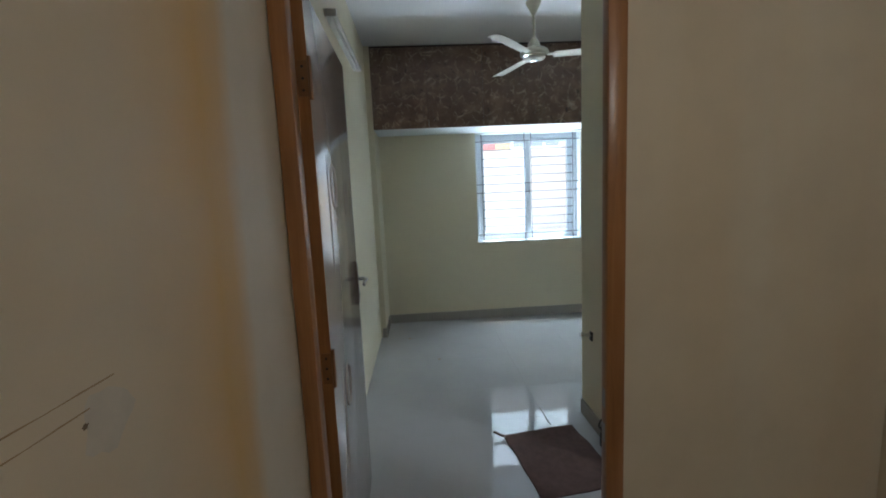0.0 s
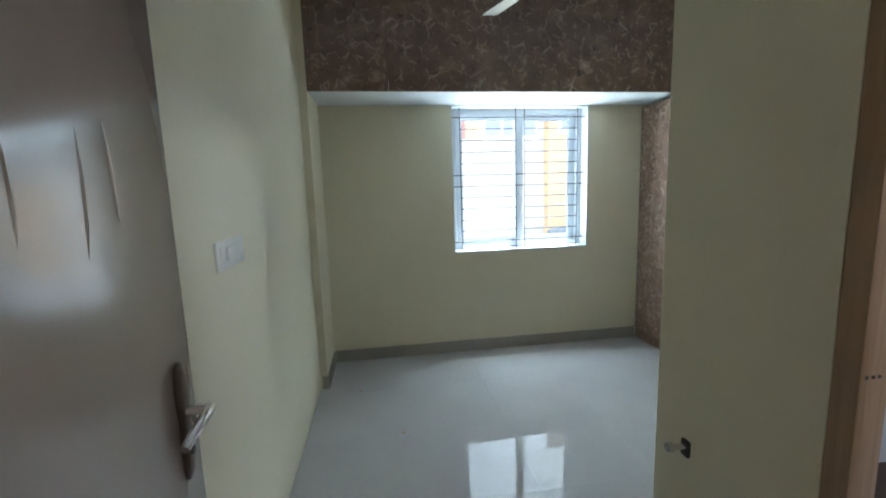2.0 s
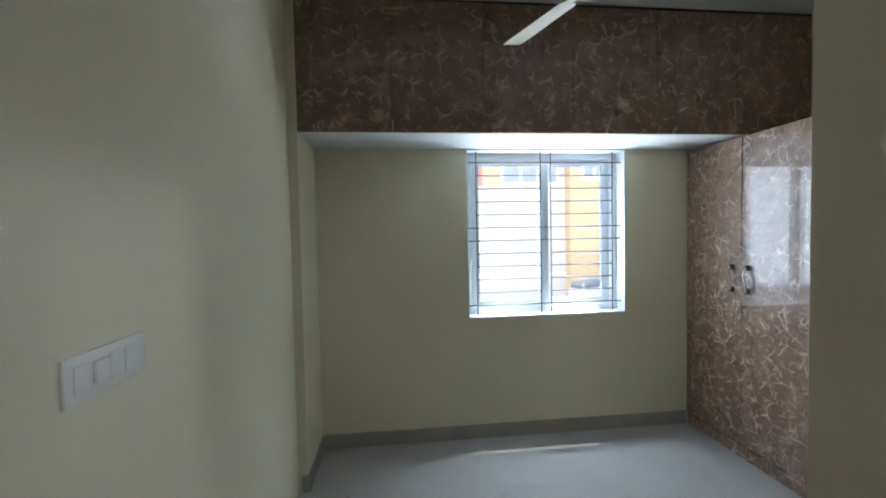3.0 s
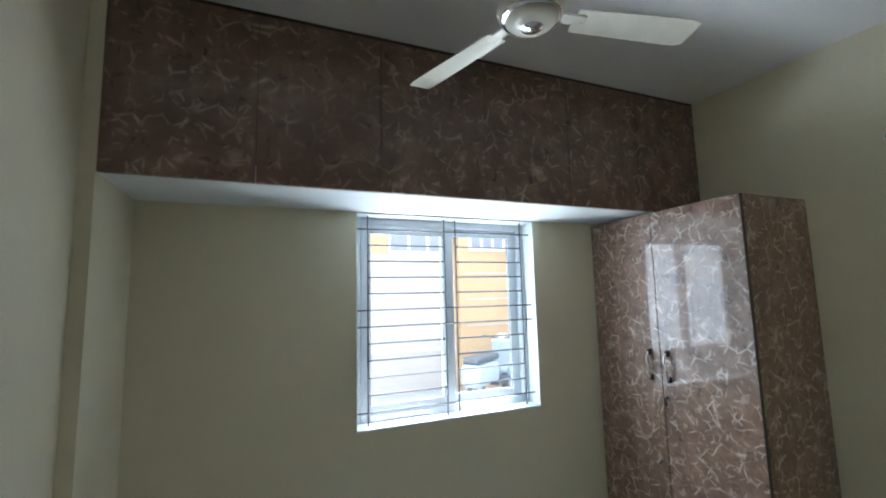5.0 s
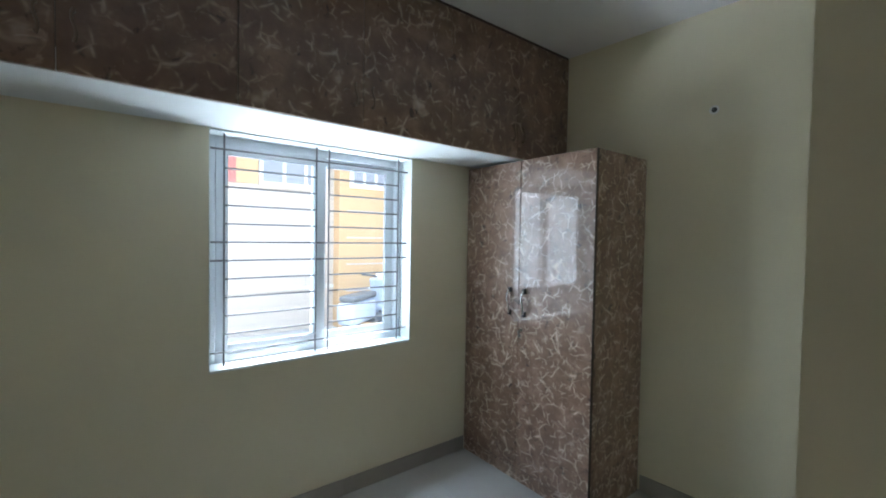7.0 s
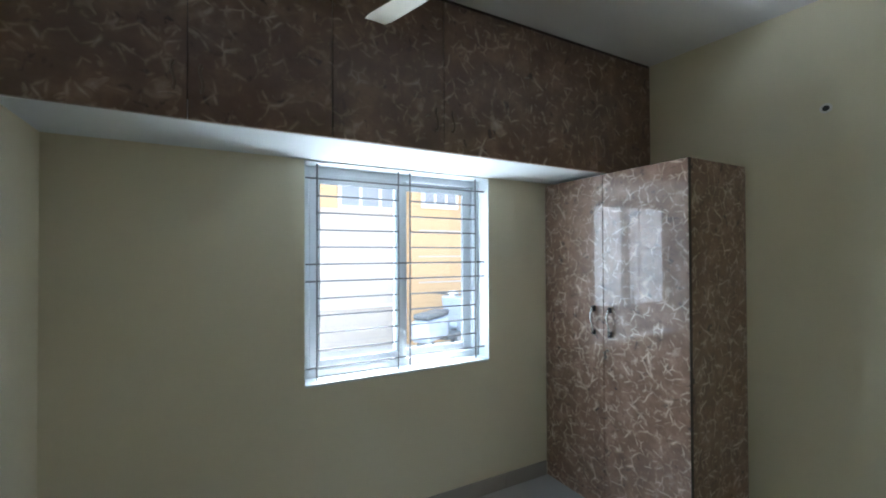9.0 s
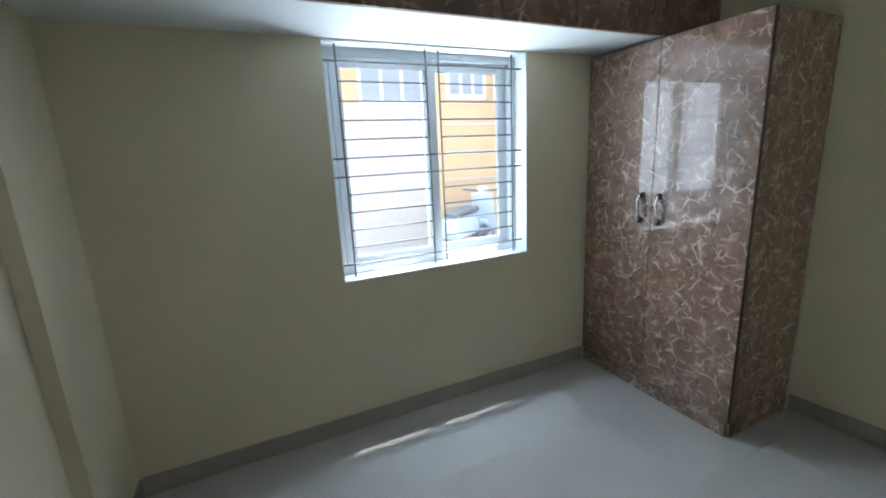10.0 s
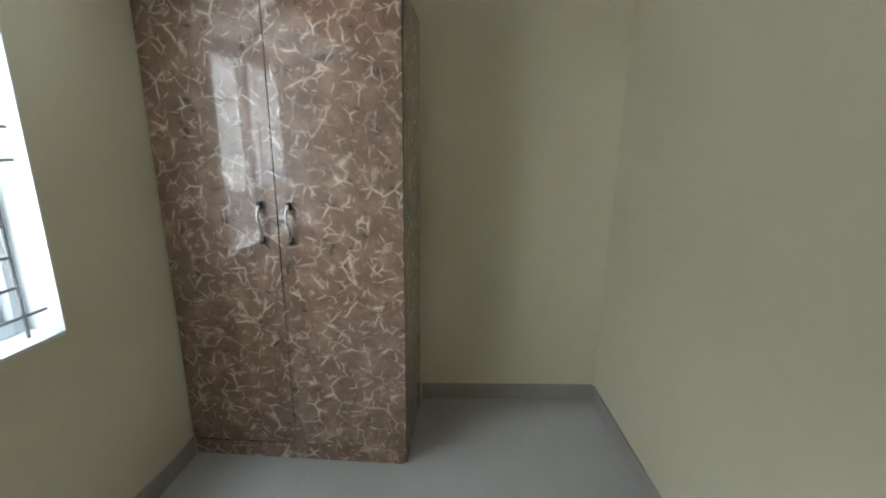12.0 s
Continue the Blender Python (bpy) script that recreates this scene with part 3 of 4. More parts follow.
for pts, closed in shapes:
    bm = bmesh.new()
    moulding(bm, pts, 0.0075 if closed or len(pts) > 12 else 0.0045, closed)
    part("moulding", bm, DOOR, leaf)
# handle set
bm = bmesh.new()
outline = []
for k in range(48):
    a = 2 * math.pi * k / 48
    z = 0.105 * math.sin(a)
    w = 0.021 * abs(math.cos(a)) ** 0.45 * (0.72 + 0.28 * math.sin(min(abs(z) / 0.06, 1.0) * math.pi / 2) ** 2)
    outline.append((0.709 + math.copysign(w, math.cos(a)), 1.055 + z))
rims = [[bm.verts.new((0.709 + (x - 0.709) * q, y, 1.055 + (z - 1.055) * (0.6 * q + 0.4))) for x, z in outline] for q, y in ((1.0, 0.0005), (1.0, -0.004), (0.8, -0.008), (0.4, -0.0095))]
for p, q in zip(rims, rims[1:]):
    for k in range(48):
        bm.faces.new((p[k], p[(k + 1) % 48], q[(k + 1) % 48], q[k]))
bm.faces.new(rims[0][::-1])
bm.faces.new(rims[-1])
plate = part("handle_plate", bm, plain("worn_bronze", (0.20, 0.15, 0.12), 0.35, 0.6, 0.35), leaf, "worn dark bronze handle plate")
bm = bmesh.new()
rod(bm, (0.709, -0.005, 1.075), (0.709, -0.045, 1.075), 0.010, 0.009, 16)
tube(bm, [(0.712, -0.045, 1.075), (0.69, -0.048, 1.077), (0.66, -0.050, 1.078), (0.625, -0.048, 1.073), (0.60, -0.046, 1.066)], [0.009, 0.010, 0.009, 0.008, 0.007], 12)
part("lever", bm, CHROME, plate, "chrome lever")
bm = bmesh.new()
rod(bm, (0.709, -0.0085, 1.0), (0.709, -0.012, 1.0), 0.007, None, 12)
part("keyhole", bm, BLACK, plate)
for z in (1.80, 0.93):
    bm = bmesh.new()
    rod(bm, (-0.006, -0.006, z - 0.06), (-0.006, -0.006, z + 0.06), 0.006, None, 12)
    box(bm, 0.0, 0.03, -0.0015, 0.001, z - 0.05, z + 0.05, None, 0.0005, 1)
    box(bm, -0.0045, -0.0025, 0.001, 0.03, z - 0.05, z + 0.05, None, 0.0005, 1)
    hinge = part("hinge", bm, HINGE, leaf, "painted-over butt hinge")
    for dz in (-0.033, 0.0, 0.033):
        bm = bmesh.new()
        rod(bm, (-0.0042, 0.016, z + dz), (-0.0052, 0.016, z + dz), 0.004, None, 10)
        part("screw", bm, BLACK, hinge)

# ---- bathroom door frame ----
bath_frame = tagged(thing("door_frame_2", pose(0, 0, 0), "light tan wooden frame of the bathroom doorway", "door frame"), kind="structure")
bm = bmesh.new()
box(bm, BLOCK + 0.003, BLOCK + 0.078, 2.545, 2.629, 0.0, 2.125, None, 0.004)
box(bm, BLOCK + 0.078, BLOCK + 0.11, 2.575, 2.629, 0.0, 2.125, None, 0.003)
jamb = part("jamb", bm, BATHFRAME, bath_frame)
bm = bmesh.new()
box(bm, BLOCK - 0.012, BLOCK + 0.115, 1.872, 1.925, 0.0, 2.12, None, 0.004)
part("jamb", bm, BATHFRAME, bath_frame)
bm = bmesh.new()
box(bm, BLOCK - 0.011, BLOCK + 0.114, 1.925, 2.545, 2.06, 2.119, None, 0.004)
part("head", bm, BATHFRAME, bath_frame)
bm = bmesh.new()
box(bm, BLOCK - 0.005, BLOCK + 0.114, 1.925, 2.545, 0.0, 0.165, None, 0.004)
part("threshold", bm, SKIRT, bath_frame, "raised stone threshold")
for k, x in enumerate((1.018, 1.034, 1.050)):
    bm = bmesh.new()
    rod(bm, (x, 2.5442, 1.03), (x, 2.549, 1.03), 0.0045, None, 10)
    part("screw_hole", bm, BLACK, bath_frame, "dark screw hole")

# ---- bathroom wall tiles ----
BN = 2.985
bath_wall = tagged(thing("wall_bath_north", pose(0, 0, 0), "white tiled bathroom wall with a floral band and brown base", "wall"), kind="structure")
part("backing", bx(BLOCK + 0.11, 2.9, BN + 0.008, BN + 0.03, 0.1, CEIL), WALLTILE, bath_wall)
TW, TH = 0.45, 0.285
shared = {}
z = 0.15
row = 0
while z < CEIL - 0.02:
    z1 = min(z + TH, CEIL - 0.002)
    mat = BROWNTILE if row == 0 else SHADED_TILE if row == 1 else FLORAL if row in (2, 3) else WALLTILE
    for c in range(4):
        x = BLOCK + 0.115 + c * TW
        w = min(TW, 2.9 - x)
        key = (mat.name, round(z1 - z, 3), round(w, 3))
        if key not in shared:
            shared[key] = mesh_of(bx(0.0003, w - 0.0003, 0, 0.009, 0.0003, z1 - z - 0.0003, bevel=0.0006, seg=1), "bath_tile", mat)
        t = new("tile", shared[key])
        t.parent = bath_wall
        t.matrix_basis = pose(x, BN, z)
    z, row = z1, row + 1

# ---- wash basin ----
BXC, BZ = 1.50, 0.985
basin = thing("wash_basin", pose(BXC, BN, BZ) @ Matrix.Diagonal((0.84, 0.72, 0.72, 1)), "white ceramic wall-hung wash basin", "wash basin")


def basin_ring(w, d, z, n=36, back=0.0):
    out = []
    for k in range(n):
        a = math.pi * k / (n - 1)
        out.append((w * math.cos(a), back - d * math.sin(a) ** 0.8, z))
    return out


bm = bmesh.new()
levels = [(0.10, 0.16, -0.19), (0.17, 0.27, -0.15), (0.225, 0.35, -0.075), (0.245, 0.385, -0.02), (0.25, 0.39, -0.006), (0.246, 0.385, 0.0)]
rings = [[bm.verts.new(p) for p in basin_ring(*l)] for l in levels]
inner = [(0.215, 0.345, -0.001, 36, -0.005), (0.195, 0.32, -0.03, 36, -0.06), (0.15, 0.27, -0.085, 36, -0.09), (0.05, 0.20, -0.11, 36, -0.13)]
rings += [[bm.verts.new((x, min(y, b), z)) for x, y, z in basin_ring(w, d, zz, n, 0.0)] for w, d, zz, n, b in inner]
for p, q in zip(rings, rings[1:]):
    for k in range(len(p)):
        j = (k + 1) % len(p)
        bm.faces.new((p[k], p[j], q[j], q[k]))
bm.faces.new(rings[0])
bm.faces.new(rings[-1])
part("bowl", bm, CERAMIC, basin)
bm = bmesh.new()
rod(bm, (0, -0.05, 0.0), (0, -0.05, 0.07), 0.016, 0.013, 16)
tube(bm, [(0, -0.05, 0.06), (0, -0.08, 0.085), (0, -0.12, 0.085), (0, -0.145, 0.065)], 0.010, 12)
lathe(bm, [(0, 0.068), (0.022, 0.07), (0.024, 0.085), (0.012, 0.096), (0, 0.097)], 16, pose(0, -0.05, 0))
part("tap", bm, CHROME, basin, "chrome pillar tap")
bm = bmesh.new()
tube(bm, [(0, -0.13, -0.18), (0, -0.13, -0.28), (0, -0.08, -0.34), (0, -0.0, -0.34)], 0.016, 12)
part("waste_pipe", bm, PLASTIC, basin)

# ---- hand spray with its hose ----
spray = thing("hand_spray", pose(2.02, BN, 1.05), "white plastic hand spray with hose on the bathroom wall", "hand spray")
bm = bmesh.new()
box(bm, -0.02, 0.02, -0.03, 0.0, -0.03, 0.03, None, 0.005)
part("holder", bm, PLASTIC, spray)
bm = bmesh.new()
tube(bm, [(0.01, -0.045, -0.11), (0.008, -0.045, -0.03), (0.0, -0.05, 0.03), (-0.01, -0.075, 0.05)], [0.012, 0.014, 0.016, 0.02], 12)
box(bm, -0.035, 0.03, -0.10, -0.05, 0.035, 0.06, None, 0.008)
part("spray_head", bm, PLASTIC, spray)
bm = bmesh.new()
pts = [(0.01, -0.045, -0.11)]
for k in range(1, 13):
    u = k / 12
    pts.append((0.01 - 0.09 * math.sin(u * math.pi * 0.6), -0.045 - 0.03 * math.sin(u * math.pi), -0.11 - 0.40 * u))
for k in range(1, 22):
    a = radians(190 + 15 * k)
    pts.append((0.05 + 0.125 * math.cos(a), -0.05 - 0.02 * math.sin(k / 20 * math.pi), -0.46 + 0.095 * math.sin(a)))
pts.append((-0.01, -0.05, -0.43))
tube(bm, pts, 0.0075, 8)
part("hose", bm, PLASTIC, spray, "white coiled hose")
bm = bmesh.new()
rod(bm, (0.0, 0.0, -0.44), (0.0, -0.05, -0.44), 0.013, None, 14)
rod(bm, (-0.02, -0.035, -0.44), (0.035, -0.035, -0.44), 0.010, None, 14)
part("angle_valve", bm, CHROME, spray, "chrome angle valve")

# ---- skirting ----
def skirting(name, p0, p1, parent=None):
    m, n = along(p0, p1)
    sk = tagged(thing(name, m, "grey tile skirting along the wall", "skirting"), kind="structure")
    k = 0.0
    while k < n - 0.01:
        e = min(k + 0.6, n)
        part("tile", bx(k + 0.0006, e - 0.0006, -0.011, 0.0, 0.0, 0.1, bevel=0.0015, seg=1), SKIRT, sk, smooth=False)
        k = e
    return sk


skirting("baseboard_north", (-0.405, NORTH - 0.0005), (2.365, NORTH - 0.0005))
skirting("baseboard_pier", (-0.416, 4.903), (-0.416, NORTH - 0.012))
skirting("baseboard_pier_front", (-0.453, 4.9135), (-0.417, 4.9135))
skirting("baseboard_east", (2.9440, 4.33), (3.0186, 3.281))
skirting("baseboard_south", (3.005, 3.2720), (BLOCK + 0.0, 3.1705))
skirting("baseboard_passage", (BLOCK - 0.0005, 3.170), (BLOCK - 0.0005, 2.602))

# ---- small things ----
plate = thing("switch_plate", pose(WEST, 3.33, 1.26, 0, 0, 90), "white plastic switch plate on the wall", "switch plate")
part("cover", bx(-0.125, 0.125, -0.010, 0.0, -0.047, 0.047, bevel=0.004), PLASTIC, plate)
for k in range(4):
    x = -0.085 + 0.05 * k
    if k == 1:
        bm = bx(x - 0.02, x + 0.02, -0.022, -0.009, -0.02, 0.026, bevel=0.006)
        part("regulator", bm, PLASTIC, plate, "fan regulator knob")
    else:
        bm = bmesh.new()
        box(bm, x - 0.019, x + 0.019, -0.0135, -0.009, -0.028, 0.028, pose(0, 0, 0, 2, 0, 0), 0.002)
        part("switch", bm, PLASTIC, plate)

tube_light = thing("tube_light", pose(WEST, 3.62, 2.49, 0, 0, 90), "white tube light batten, switched off", "tube light")
part("batten", bx(-0.52, 0.52, -0.028, 0.0, -0.02, 0.02, bevel=0.004), PLASTIC, tube_light)
bm = bmesh.new()
rod(bm, (-0.49, -0.048, -0.004), (0.49, -0.048, -0.004), 0.013, None, 14)
part("tube", bm, CERAMIC, tube_light)
for s in (-1, 1):
    part("lamp_holder", bx(s * 0.505 - 0.016, s * 0.505 + 0.016, -0.065, -0.02, -0.022, 0.018, bevel=0.004), PLASTIC, tube_light)

stopper = thing("door_catch", pose(BLOCK, 3.01, 0.575, 0, 0, -90), "small chrome door catch on the passage wall", "door catch")
part("base_plate", bx(-0.017, 0.017, -0.012, 0.0, -0.030, 0.026, bevel=0.003), plain("dark_bracket", (0.06, 0.055, 0.05), 0.3, 0.7), stopper, "dark metal bracket")
bm = bmesh.new()
rod(bm, (0, -0.010, 0.004), (0, -0.06, 0.008), 0.011, 0.009, 14)
part("arm", bm, CHROME, stopper)
bm = bmesh.new()
rod(bm, (0, -0.056, 0.008), (0, -0.074, 0.009), 0.017, 0.015, 14)
part("tip", bm, CHROME, stopper)

hole = thing("wall_hole", pose(2.9688, 3.985, 2.352, 0, 0, 94), "open round electrical point with a plastic ring", "electrical point")
bm = bmesh.new()
lathe(bm, [(0.014, 0.0), (0.026, 0.0), (0.025, 0.004), (0.0155, 0.004), (0.014, 0.0)], 24, pose(0, 0, 0, -90, 0, 180))
part("ring", bm, PLASTIC, hole)
bm = bmesh.new()
lathe(bm, [(0, 0.002), (0.0155, 0.0025), (0.0155, 0.0), (0, 0.0)], 24, pose(0, 0, 0, -90, 0, 180))
part("opening", bm, BLACK, hole, "dark open pipe end")

# doormat with a curled corner
matob = thing("doormat", pose(0.69, 2.70, 0.0, 0, 0, 8), "dark brown cloth doormat with a wrinkled surface", "doormat")
bm = bmesh.new()
NX, NY = 22, 26
grid = []
for i in range(NX + 1):
    col = []
    for j in range(NY + 1):
        x, y = (i / NX - 0.5) * 0.44, (j / NY - 0.5) * 0.54
        z = 0.008 + 0.010 * max(0, noise.noise(Vector((x * 7, y * 7, 3.1)))) + 0.012 * max(0.0, (j / NY - 0.82)) / 0.18
        col.append(bm.verts.new((x + 0.012 * noise.noise(Vector((y * 6, 1.0, 0))), y + 0.012 * noise.noise(Vector((x * 6, 4.0, 0))), z)))
    grid.append(col)
for i in range(NX):
    for j in range(NY):
        bm.faces.new((grid[i][j], grid[i + 1][j], grid[i + 1][j + 1], grid[i][j + 1]))
r = bmesh.ops.extrude_face_region(bm, geom=list(bm.faces))
for v in r["geom"]:
    if isinstance(v, bmesh.types.BMVert):
        v.co.z = max(0.0, v.co.z - 0.009)
part("cloth", bm, MAT_CLOTH, matob)
bm = bmesh.new()
tube(bm, [(-0.215, 0.26, 0.016), (-0.235, 0.27, 0.02), (-0.25, 0.262, 0.03), (-0.27, 0.285, 0.036), (-0.275, 0.30, 0.03)], 0.007, 8)
part("hanging_loop", bm, MAT_CLOTH, matob)

# black slipper leaning on the passage wall
slipper = thing("slipper", pose(0.955, 2.76, 0.0, 0, 0, 0), "black rubber slipper leaning against the wall", "slipper")
bm = bmesh.new()
lean = pose(0.0, 0, 0.008, 0, 12, 0)
pts = []
for k in range(28):
    a = 2 * math.pi * k / 28
    pts.append((0.043 * math.cos(a) * (1.0 + 0.18 * math.sin(a)), 0.12 + 0.115 * math.sin(a)))
lo = [bm.verts.new(lean @ Vector((-0.011, x, z))) for x, z in pts]
hi = [bm.verts.new(lean @ Vector((0.011, x, z))) for x, z in pts]
bm.faces.new(lo)
bm.faces.new(hi[::-1])
for k in range(28):
    j = (k + 1) % 28
    bm.faces.new((lo[k], lo[j], hi[j], hi[k]))
part("sole", bm, RUBBER, slipper)
for s in (-1, 1):
    bm = bmesh.new()
    tube(bm, [lean @ Vector(p) for p in ((-0.011, 0.0, 0.18), (-0.035, s * 0.018, 0.15), (-0.03, s * 0.035, 0.11), (-0.011, s * 0.04, 0.09))], 0.005, 8)
    part("strap", bm, BLACK, slipper)

# scratches in the hall plaster
SCR = plain("bare_plaster_scratch", (0.40, 0.28, 0.16), 0.9)
for z0, y0, y1, dz in ((1.272, 0.90, 1.092, 0.0), (1.251, 0.90, 1.052, 0.0)):
    bm = bmesh.new()
    n = 8
    a = [bm.verts.new((-0.3665, y0 + (y1 - y0) * k / n, z0 + 0.0012 * noise.noise(Vector((k * 1.7, z0 * 9, 0))))) for k in range(n + 1)]
    b = [bm.verts.new((-0.3665, y0 + (y1 - y0) * k / n, z0 - 0.0014 - 0.001 * abs(noise.noise(Vector((k * 1.3, 5, 0)))))) for k in range(n + 1)]
    for k in range(n):
        bm.faces.new((a[k], a[k + 1], b[k + 1], b[k]))
    structure("wall_scratch", bm, SCR, "thin scratch in the hall wall plaster", "scratch")

# chipped dent below the scratches and a paler rubbed patch of plaster
def flat_patch(bm, x, cy, cz, ry, rz, seed, n=22):
    rim = []
    for k in range(n):
        a = 2 * math.pi * k / n
        q = 0.75 + 0.45 * noise.noise(Vector((math.cos(a) * 1.6, math.sin(a) * 1.6, seed)))
        rim.append(bm.verts.new((x, cy + ry * q * math.cos(a), cz + rz * q * math.sin(a))))
    bm.faces.new(rim)


bm = bmesh.new()
flat_patch(bm, -0.3664, 1.043, 1.235, 0.005, 0.004, 2.3)
structure("wall_dent", bm, plain("dark_dent", (0.20, 0.14, 0.09), 0.9), "small dark dent in the hall wall plaster", "dent")
bm = bmesh.new()
flat_patch(bm, -0.3667, 1.075, 1.225, 0.055, 0.045, 5.1)
structure("wall_rub", bm, plain("rubbed_plaster", (0.64, 0.585, 0.50), 0.8, scale=30.0), "pale rubbed spot on the hall wall plaster", "rubbed spot")

# straw and crumbs on the floor
straw = thing("straw", pose(0.742, 3.145, 0.0), "thin dark broom straw lying on the tiles", "straw")
bm = bmesh.new()
tube(bm, [(-0.003, 0.115, 0.0025), (0.002, 0.03, 0.003), (0.0, -0.04, 0.0025), (0.006, -0.105, 0.0025)], 0.0022, 6)
part("stalk", bm, plain("dry_straw", (0.16, 0.12, 0.08), 0.8), straw)
crumb = None
for x, y, turn in ((0.104, 4.22, 20), (-0.174, 4.816, 70)):
    if crumb is None:
        crumb = thing("crumb", pose(x, y, 0.0, 0, 0, turn), "small dark crumb of dirt on the floor tiles", "crumb", "crumbs on the floor")
        bm = bmesh.new()
        lathe(bm, [(0, 0.0), (0.009, 0.0005), (0.011, 0.003), (0.006, 0.006), (0, 0.007)], 9)
        for v in bm.verts:
            v.co.x *= 1.0 + 0.5 * noise.noise(v.co * 190.0)
        part("lump", bm, SCR, crumb)
    else:
        copy_thing(crumb, pose(x, y, 0.0, 0, 0, turn))

# unseen hall lamp, assumed as the source of the warm fill
bulb = thing("hall_lamp", pose(1.0, -0.3, CEIL), "unseen ceiling lamp assumed for the warm hall light", "ceiling lamp")
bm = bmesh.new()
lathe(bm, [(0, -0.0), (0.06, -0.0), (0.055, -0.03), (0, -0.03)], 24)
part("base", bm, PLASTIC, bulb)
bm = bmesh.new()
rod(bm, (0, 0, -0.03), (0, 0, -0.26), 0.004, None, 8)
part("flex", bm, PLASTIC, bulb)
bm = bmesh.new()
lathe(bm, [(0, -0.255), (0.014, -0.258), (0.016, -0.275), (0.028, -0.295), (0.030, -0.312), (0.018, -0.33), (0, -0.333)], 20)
part("bulb", bm, glow("warm_bulb_glass", (1.0, 0.85, 0.62), 6.0), bulb, "assumed glowing warm bulb")

# ---- outdoors ----
GROUND = plain("pale_concrete_ground", (0.52, 0.49, 0.45), 0.9, vary=0.3, scale=1.2)
PALE = painted("pale_outside_paint", (0.56, 0.48, 0.42), (0.48, 0.41, 0.35))
ORANGE = painted("orange_outside_paint", (0.60, 0.39, 0.21), (0.52, 0.32, 0.17))
OUTWHITE = plain("outside_white_paint", (0.75, 0.73, 0.70), 0.6)
DARKGLASS = plain("dusty_window_glass", (0.33, 0.33, 0.35), 0.25)
RED = plain("faded_red_paint", (0.46, 0.17, 0.15), 0.6)
structure("ground", bx(-400, 400, -400, 600, -0.3, -0.122), GROUND, "pale concrete ground outside the window", "ground")
house = thing("neighbour_house", pose(0, 10.6, 0), "pale and orange painted neighbouring house in sunlight", "house")
part("wall", bx(-14, 3.55, 0, 5, -0.2, 6.5), PALE, house, "pale pinkish wall", False)
part("wall", bx(3.55, 14, -0.25, 5, -0.2, 6.5), ORANGE, house, "orange painted wall", False)
part("roof", bx(-14.3, 14.3, -0.5, 5, 6.5, 6.7), OUTWHITE, house, "", False)
part("ledge", bx(-14, 3.55, -0.25, 0, 3.25, 3.35), OUTWHITE, house, "", False)
part("ledge", bx(3.55, 14, -0.5, -0.25, 3.2, 3.3), OUTWHITE, house, "", False)
for x, z, w, h, y in ((-0.9, 2.42, 1.5, 0.75, 0), (2.2, 2.42, 1.2, 0.75, 0), (3.75, 2.5, 0.8, 0.6, -0.25), (4.75, 2.5, 0.8, 0.6, -0.25), (5.75, 2.5, 0.8, 0.6, -0.25), (-2.5, 2.42, 1.5, 0.75, 0)):
    bm = bmesh.new()
    box(bm, x, x + w, y - 0.06, y - 0.001, z, z + h)
    win = part("window", bm, OUTWHITE, house, "", False)
    for k in range(3):
        a = x + 0.06 + (w - 0.06) / 3 * k
        part("pane", bx(a, a + (w - 0.06) / 3 - 0.06, y - 0.064, y - 0.059, z + 0.08, z + h - 0.08), DARKGLASS, win, "", False)
part("sign_board", bx(1.05, 1.84, -0.05, -0.001, 2.45, 3.2), RED, house, "faded red painted board", False)
part("wall_panel", bx(1.845, 2.19, -0.03, -0.001, 2.45, 3.2), ORANGE, house, "orange painted panel", False)
part("ledge", bx(-14, 3.54, -0.04, -0.001, 0.62, 0.68), OUTWHITE, house, "thin pale band", False)
for k in range(4):
    part("panel_line", bx(3.7, 5.6, -0.275, -0.2505, 0.55 + 0.5 * k, 0.58 + 0.5 * k), PALE, house, "pale raised band", False)
part("panel_line", bx(5.6, 5.63, -0.275, -0.2505, -0.1, 2.3), PALE, house, "pale raised band", False)

# scooter parked outside
scooter = thing("scooter", pose(3.75, 9.5, -0.12, 0, 0, 35), "pale blue-white parked scooter beside the house", "scooter")
SBODY = plain("scooter_body_paint", (0.42, 0.47, 0.55), 0.3)
SDARK = plain("scooter_dark_plastic", (0.12, 0.125, 0.13), 0.5)
for x in (-0.62, 0.62):
    bm = bmesh.new()
    bmesh.ops.create_cone(bm, cap_ends=True, segments=28, radius1=0.22, radius2=0.22, depth=0.09, matrix=pose(x, 0, 0.22, 90, 0, 0))
    w = part("wheel", bm, SDARK, scooter)
    bm = bmesh.new()
    bmesh.ops.create_cone(bm, cap_ends=True, segments=20, radius1=0.13, radius2=0.13, depth=0.1, matrix=pose(x, 0, 0.22, 90, 0, 0))
    part("rim", bm, CHROME, w)
bm = bmesh.new()
box(bm, -0.85, -0.05, -0.17, 0.17, 0.32, 0.68, None, 0.09, 4)
part("rear_body", bm, SBODY, scooter)
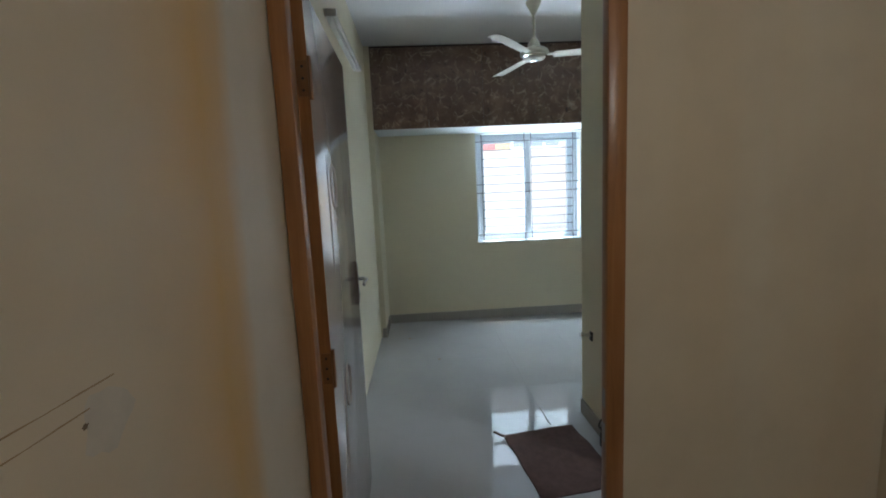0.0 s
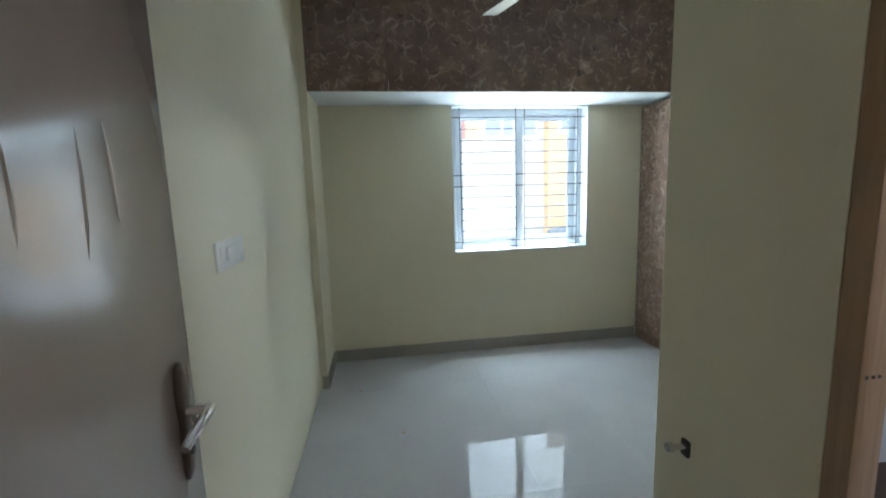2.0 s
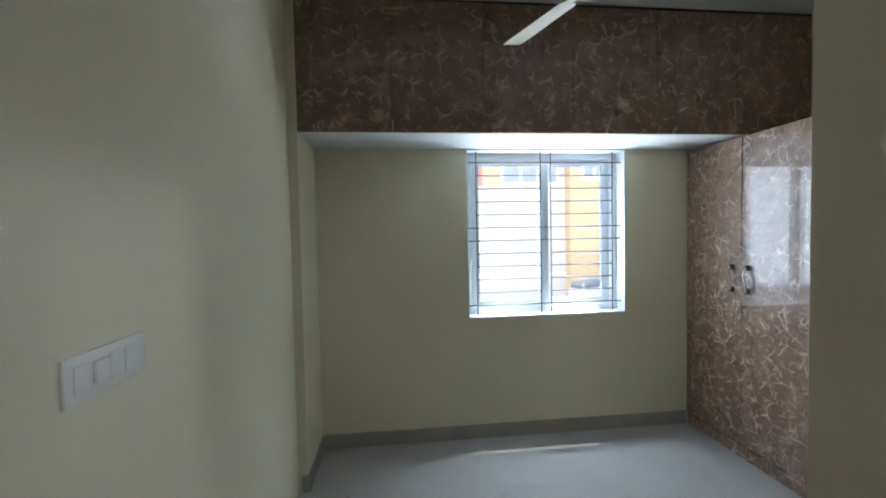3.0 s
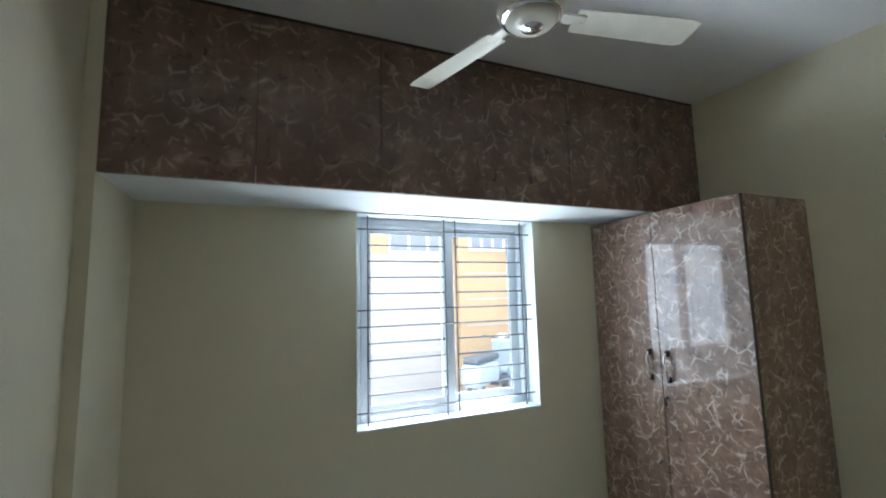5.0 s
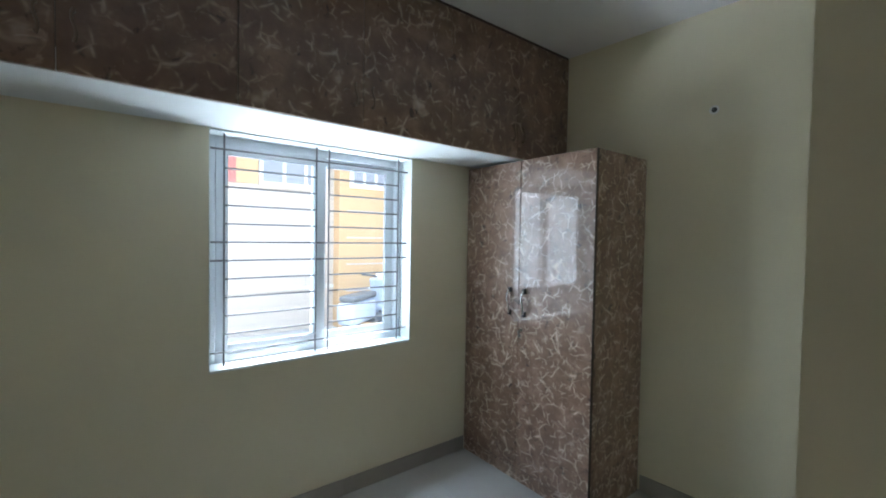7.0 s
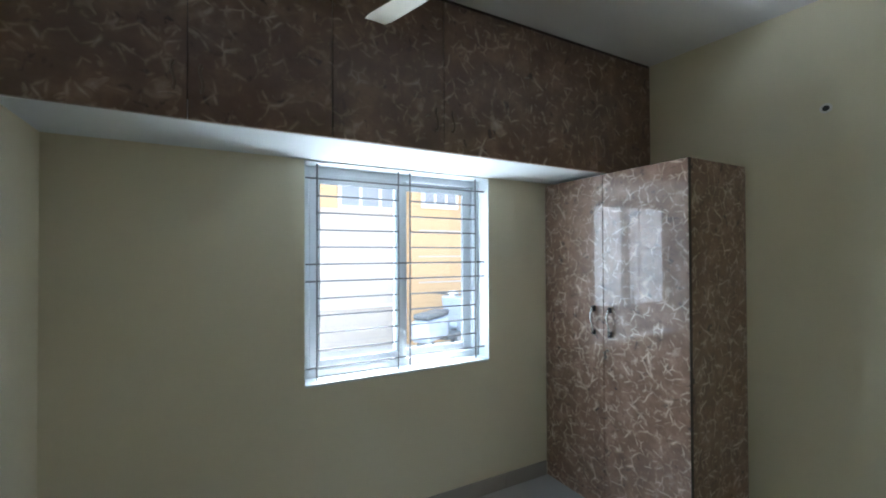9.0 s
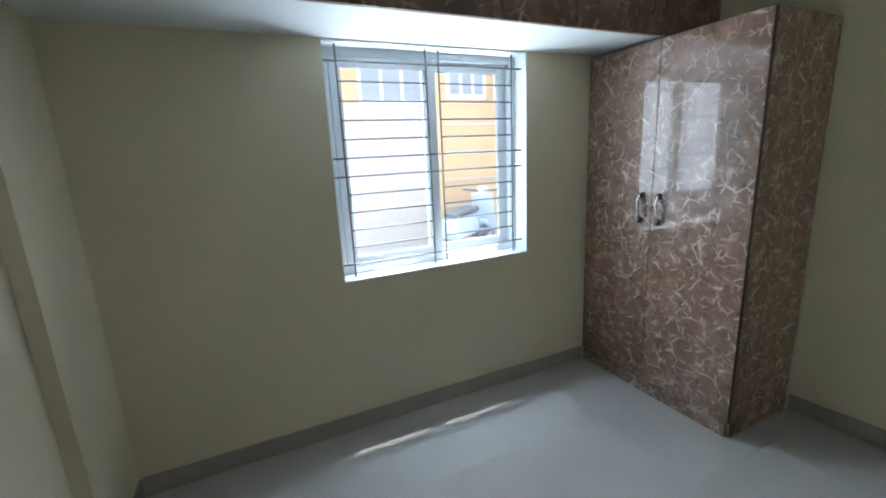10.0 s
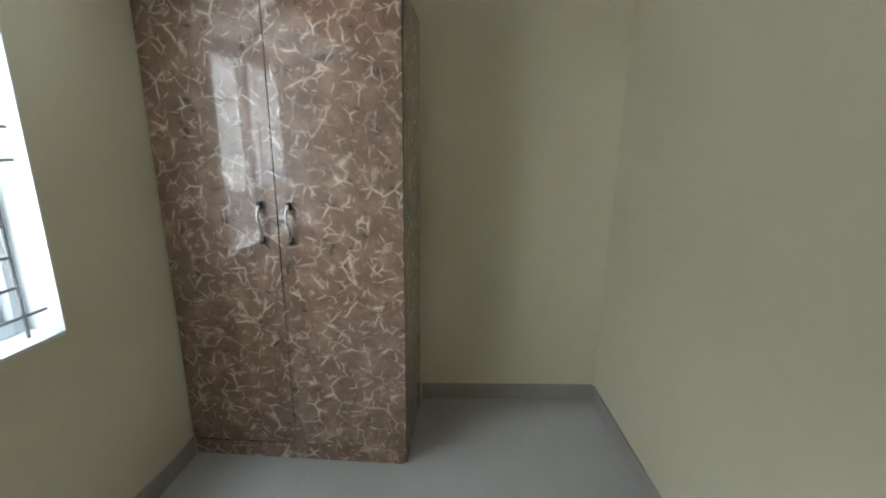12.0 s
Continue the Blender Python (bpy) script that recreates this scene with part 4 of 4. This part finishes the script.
part("seat", bx(-0.8, 0.0, -0.14, 0.14, 0.68, 0.78, bevel=0.04, seg=3), SDARK, scooter)
part("footboard", bx(-0.1, 0.45, -0.16, 0.16, 0.25, 0.33, bevel=0.02), SDARK, scooter)
bm = bmesh.new()
box(bm, -0.05, 0.05, -0.2, 0.2, -0.35, 0.35, pose(0.47, 0, 0.62, 0, -14, 0), 0.035, 3)
part("front_shield", bm, SBODY, scooter)
bm = bmesh.new()
box(bm, 0.42, 0.86, -0.08, 0.08, 0.36, 0.48, None, 0.04, 3)
part("front_fender", bm, SBODY, scooter)
bm = bmesh.new()
tube(bm, [(0.32, -0.34, 1.02), (0.38, -0.15, 1.0), (0.40, 0, 0.98), (0.38, 0.15, 1.0), (0.32, 0.34, 1.02)], 0.018, 10)
part("handlebar", bm, SDARK, scooter)
part("headlamp", bx(0.38, 0.50, -0.09, 0.09, 0.92, 1.06, bevel=0.03, seg=3), OUTWHITE, scooter)
# ---- floor tiles ----
tile_mesh = {}


def lay(x0, x1, y0, y1, size=0.6, ox=0.135, oy=4.807):
    i0, i1 = math.floor((x0 - ox) / size), math.ceil((x1 - ox) / size)
    j0, j1 = math.floor((y0 - oy) / size), math.ceil((y1 - oy) / size)
    for i in range(i0, i1):
        for j in range(j0, j1):
            a, b = max(x0, ox + i * size), min(x1, ox + (i + 1) * size)
            c, d = max(y0, oy + j * size), min(y1, oy + (j + 1) * size)
            if b - a < 0.01 or d - c < 0.01:
                continue
            key = (round(b - a, 3), round(d - c, 3))
            if key not in tile_mesh:
                tile_mesh[key] = mesh_of(bx(0.0002, b - a - 0.0002, 0.0002, d - c - 0.0002, -0.009, 0.0, bevel=0.0003, seg=1), "floor_tile", TILE)
            t = new("tile", tile_mesh[key])
            t.parent = floor
            t.matrix_basis = pose(a, c, 0)


lay(WEST + 0.001, 3.05, 3.15, NORTH - 0.001)
lay(WEST + 0.001, BLOCK - 0.001, 1.75, 3.15)
lay(-0.366, 1.42, -2.0, 1.75)
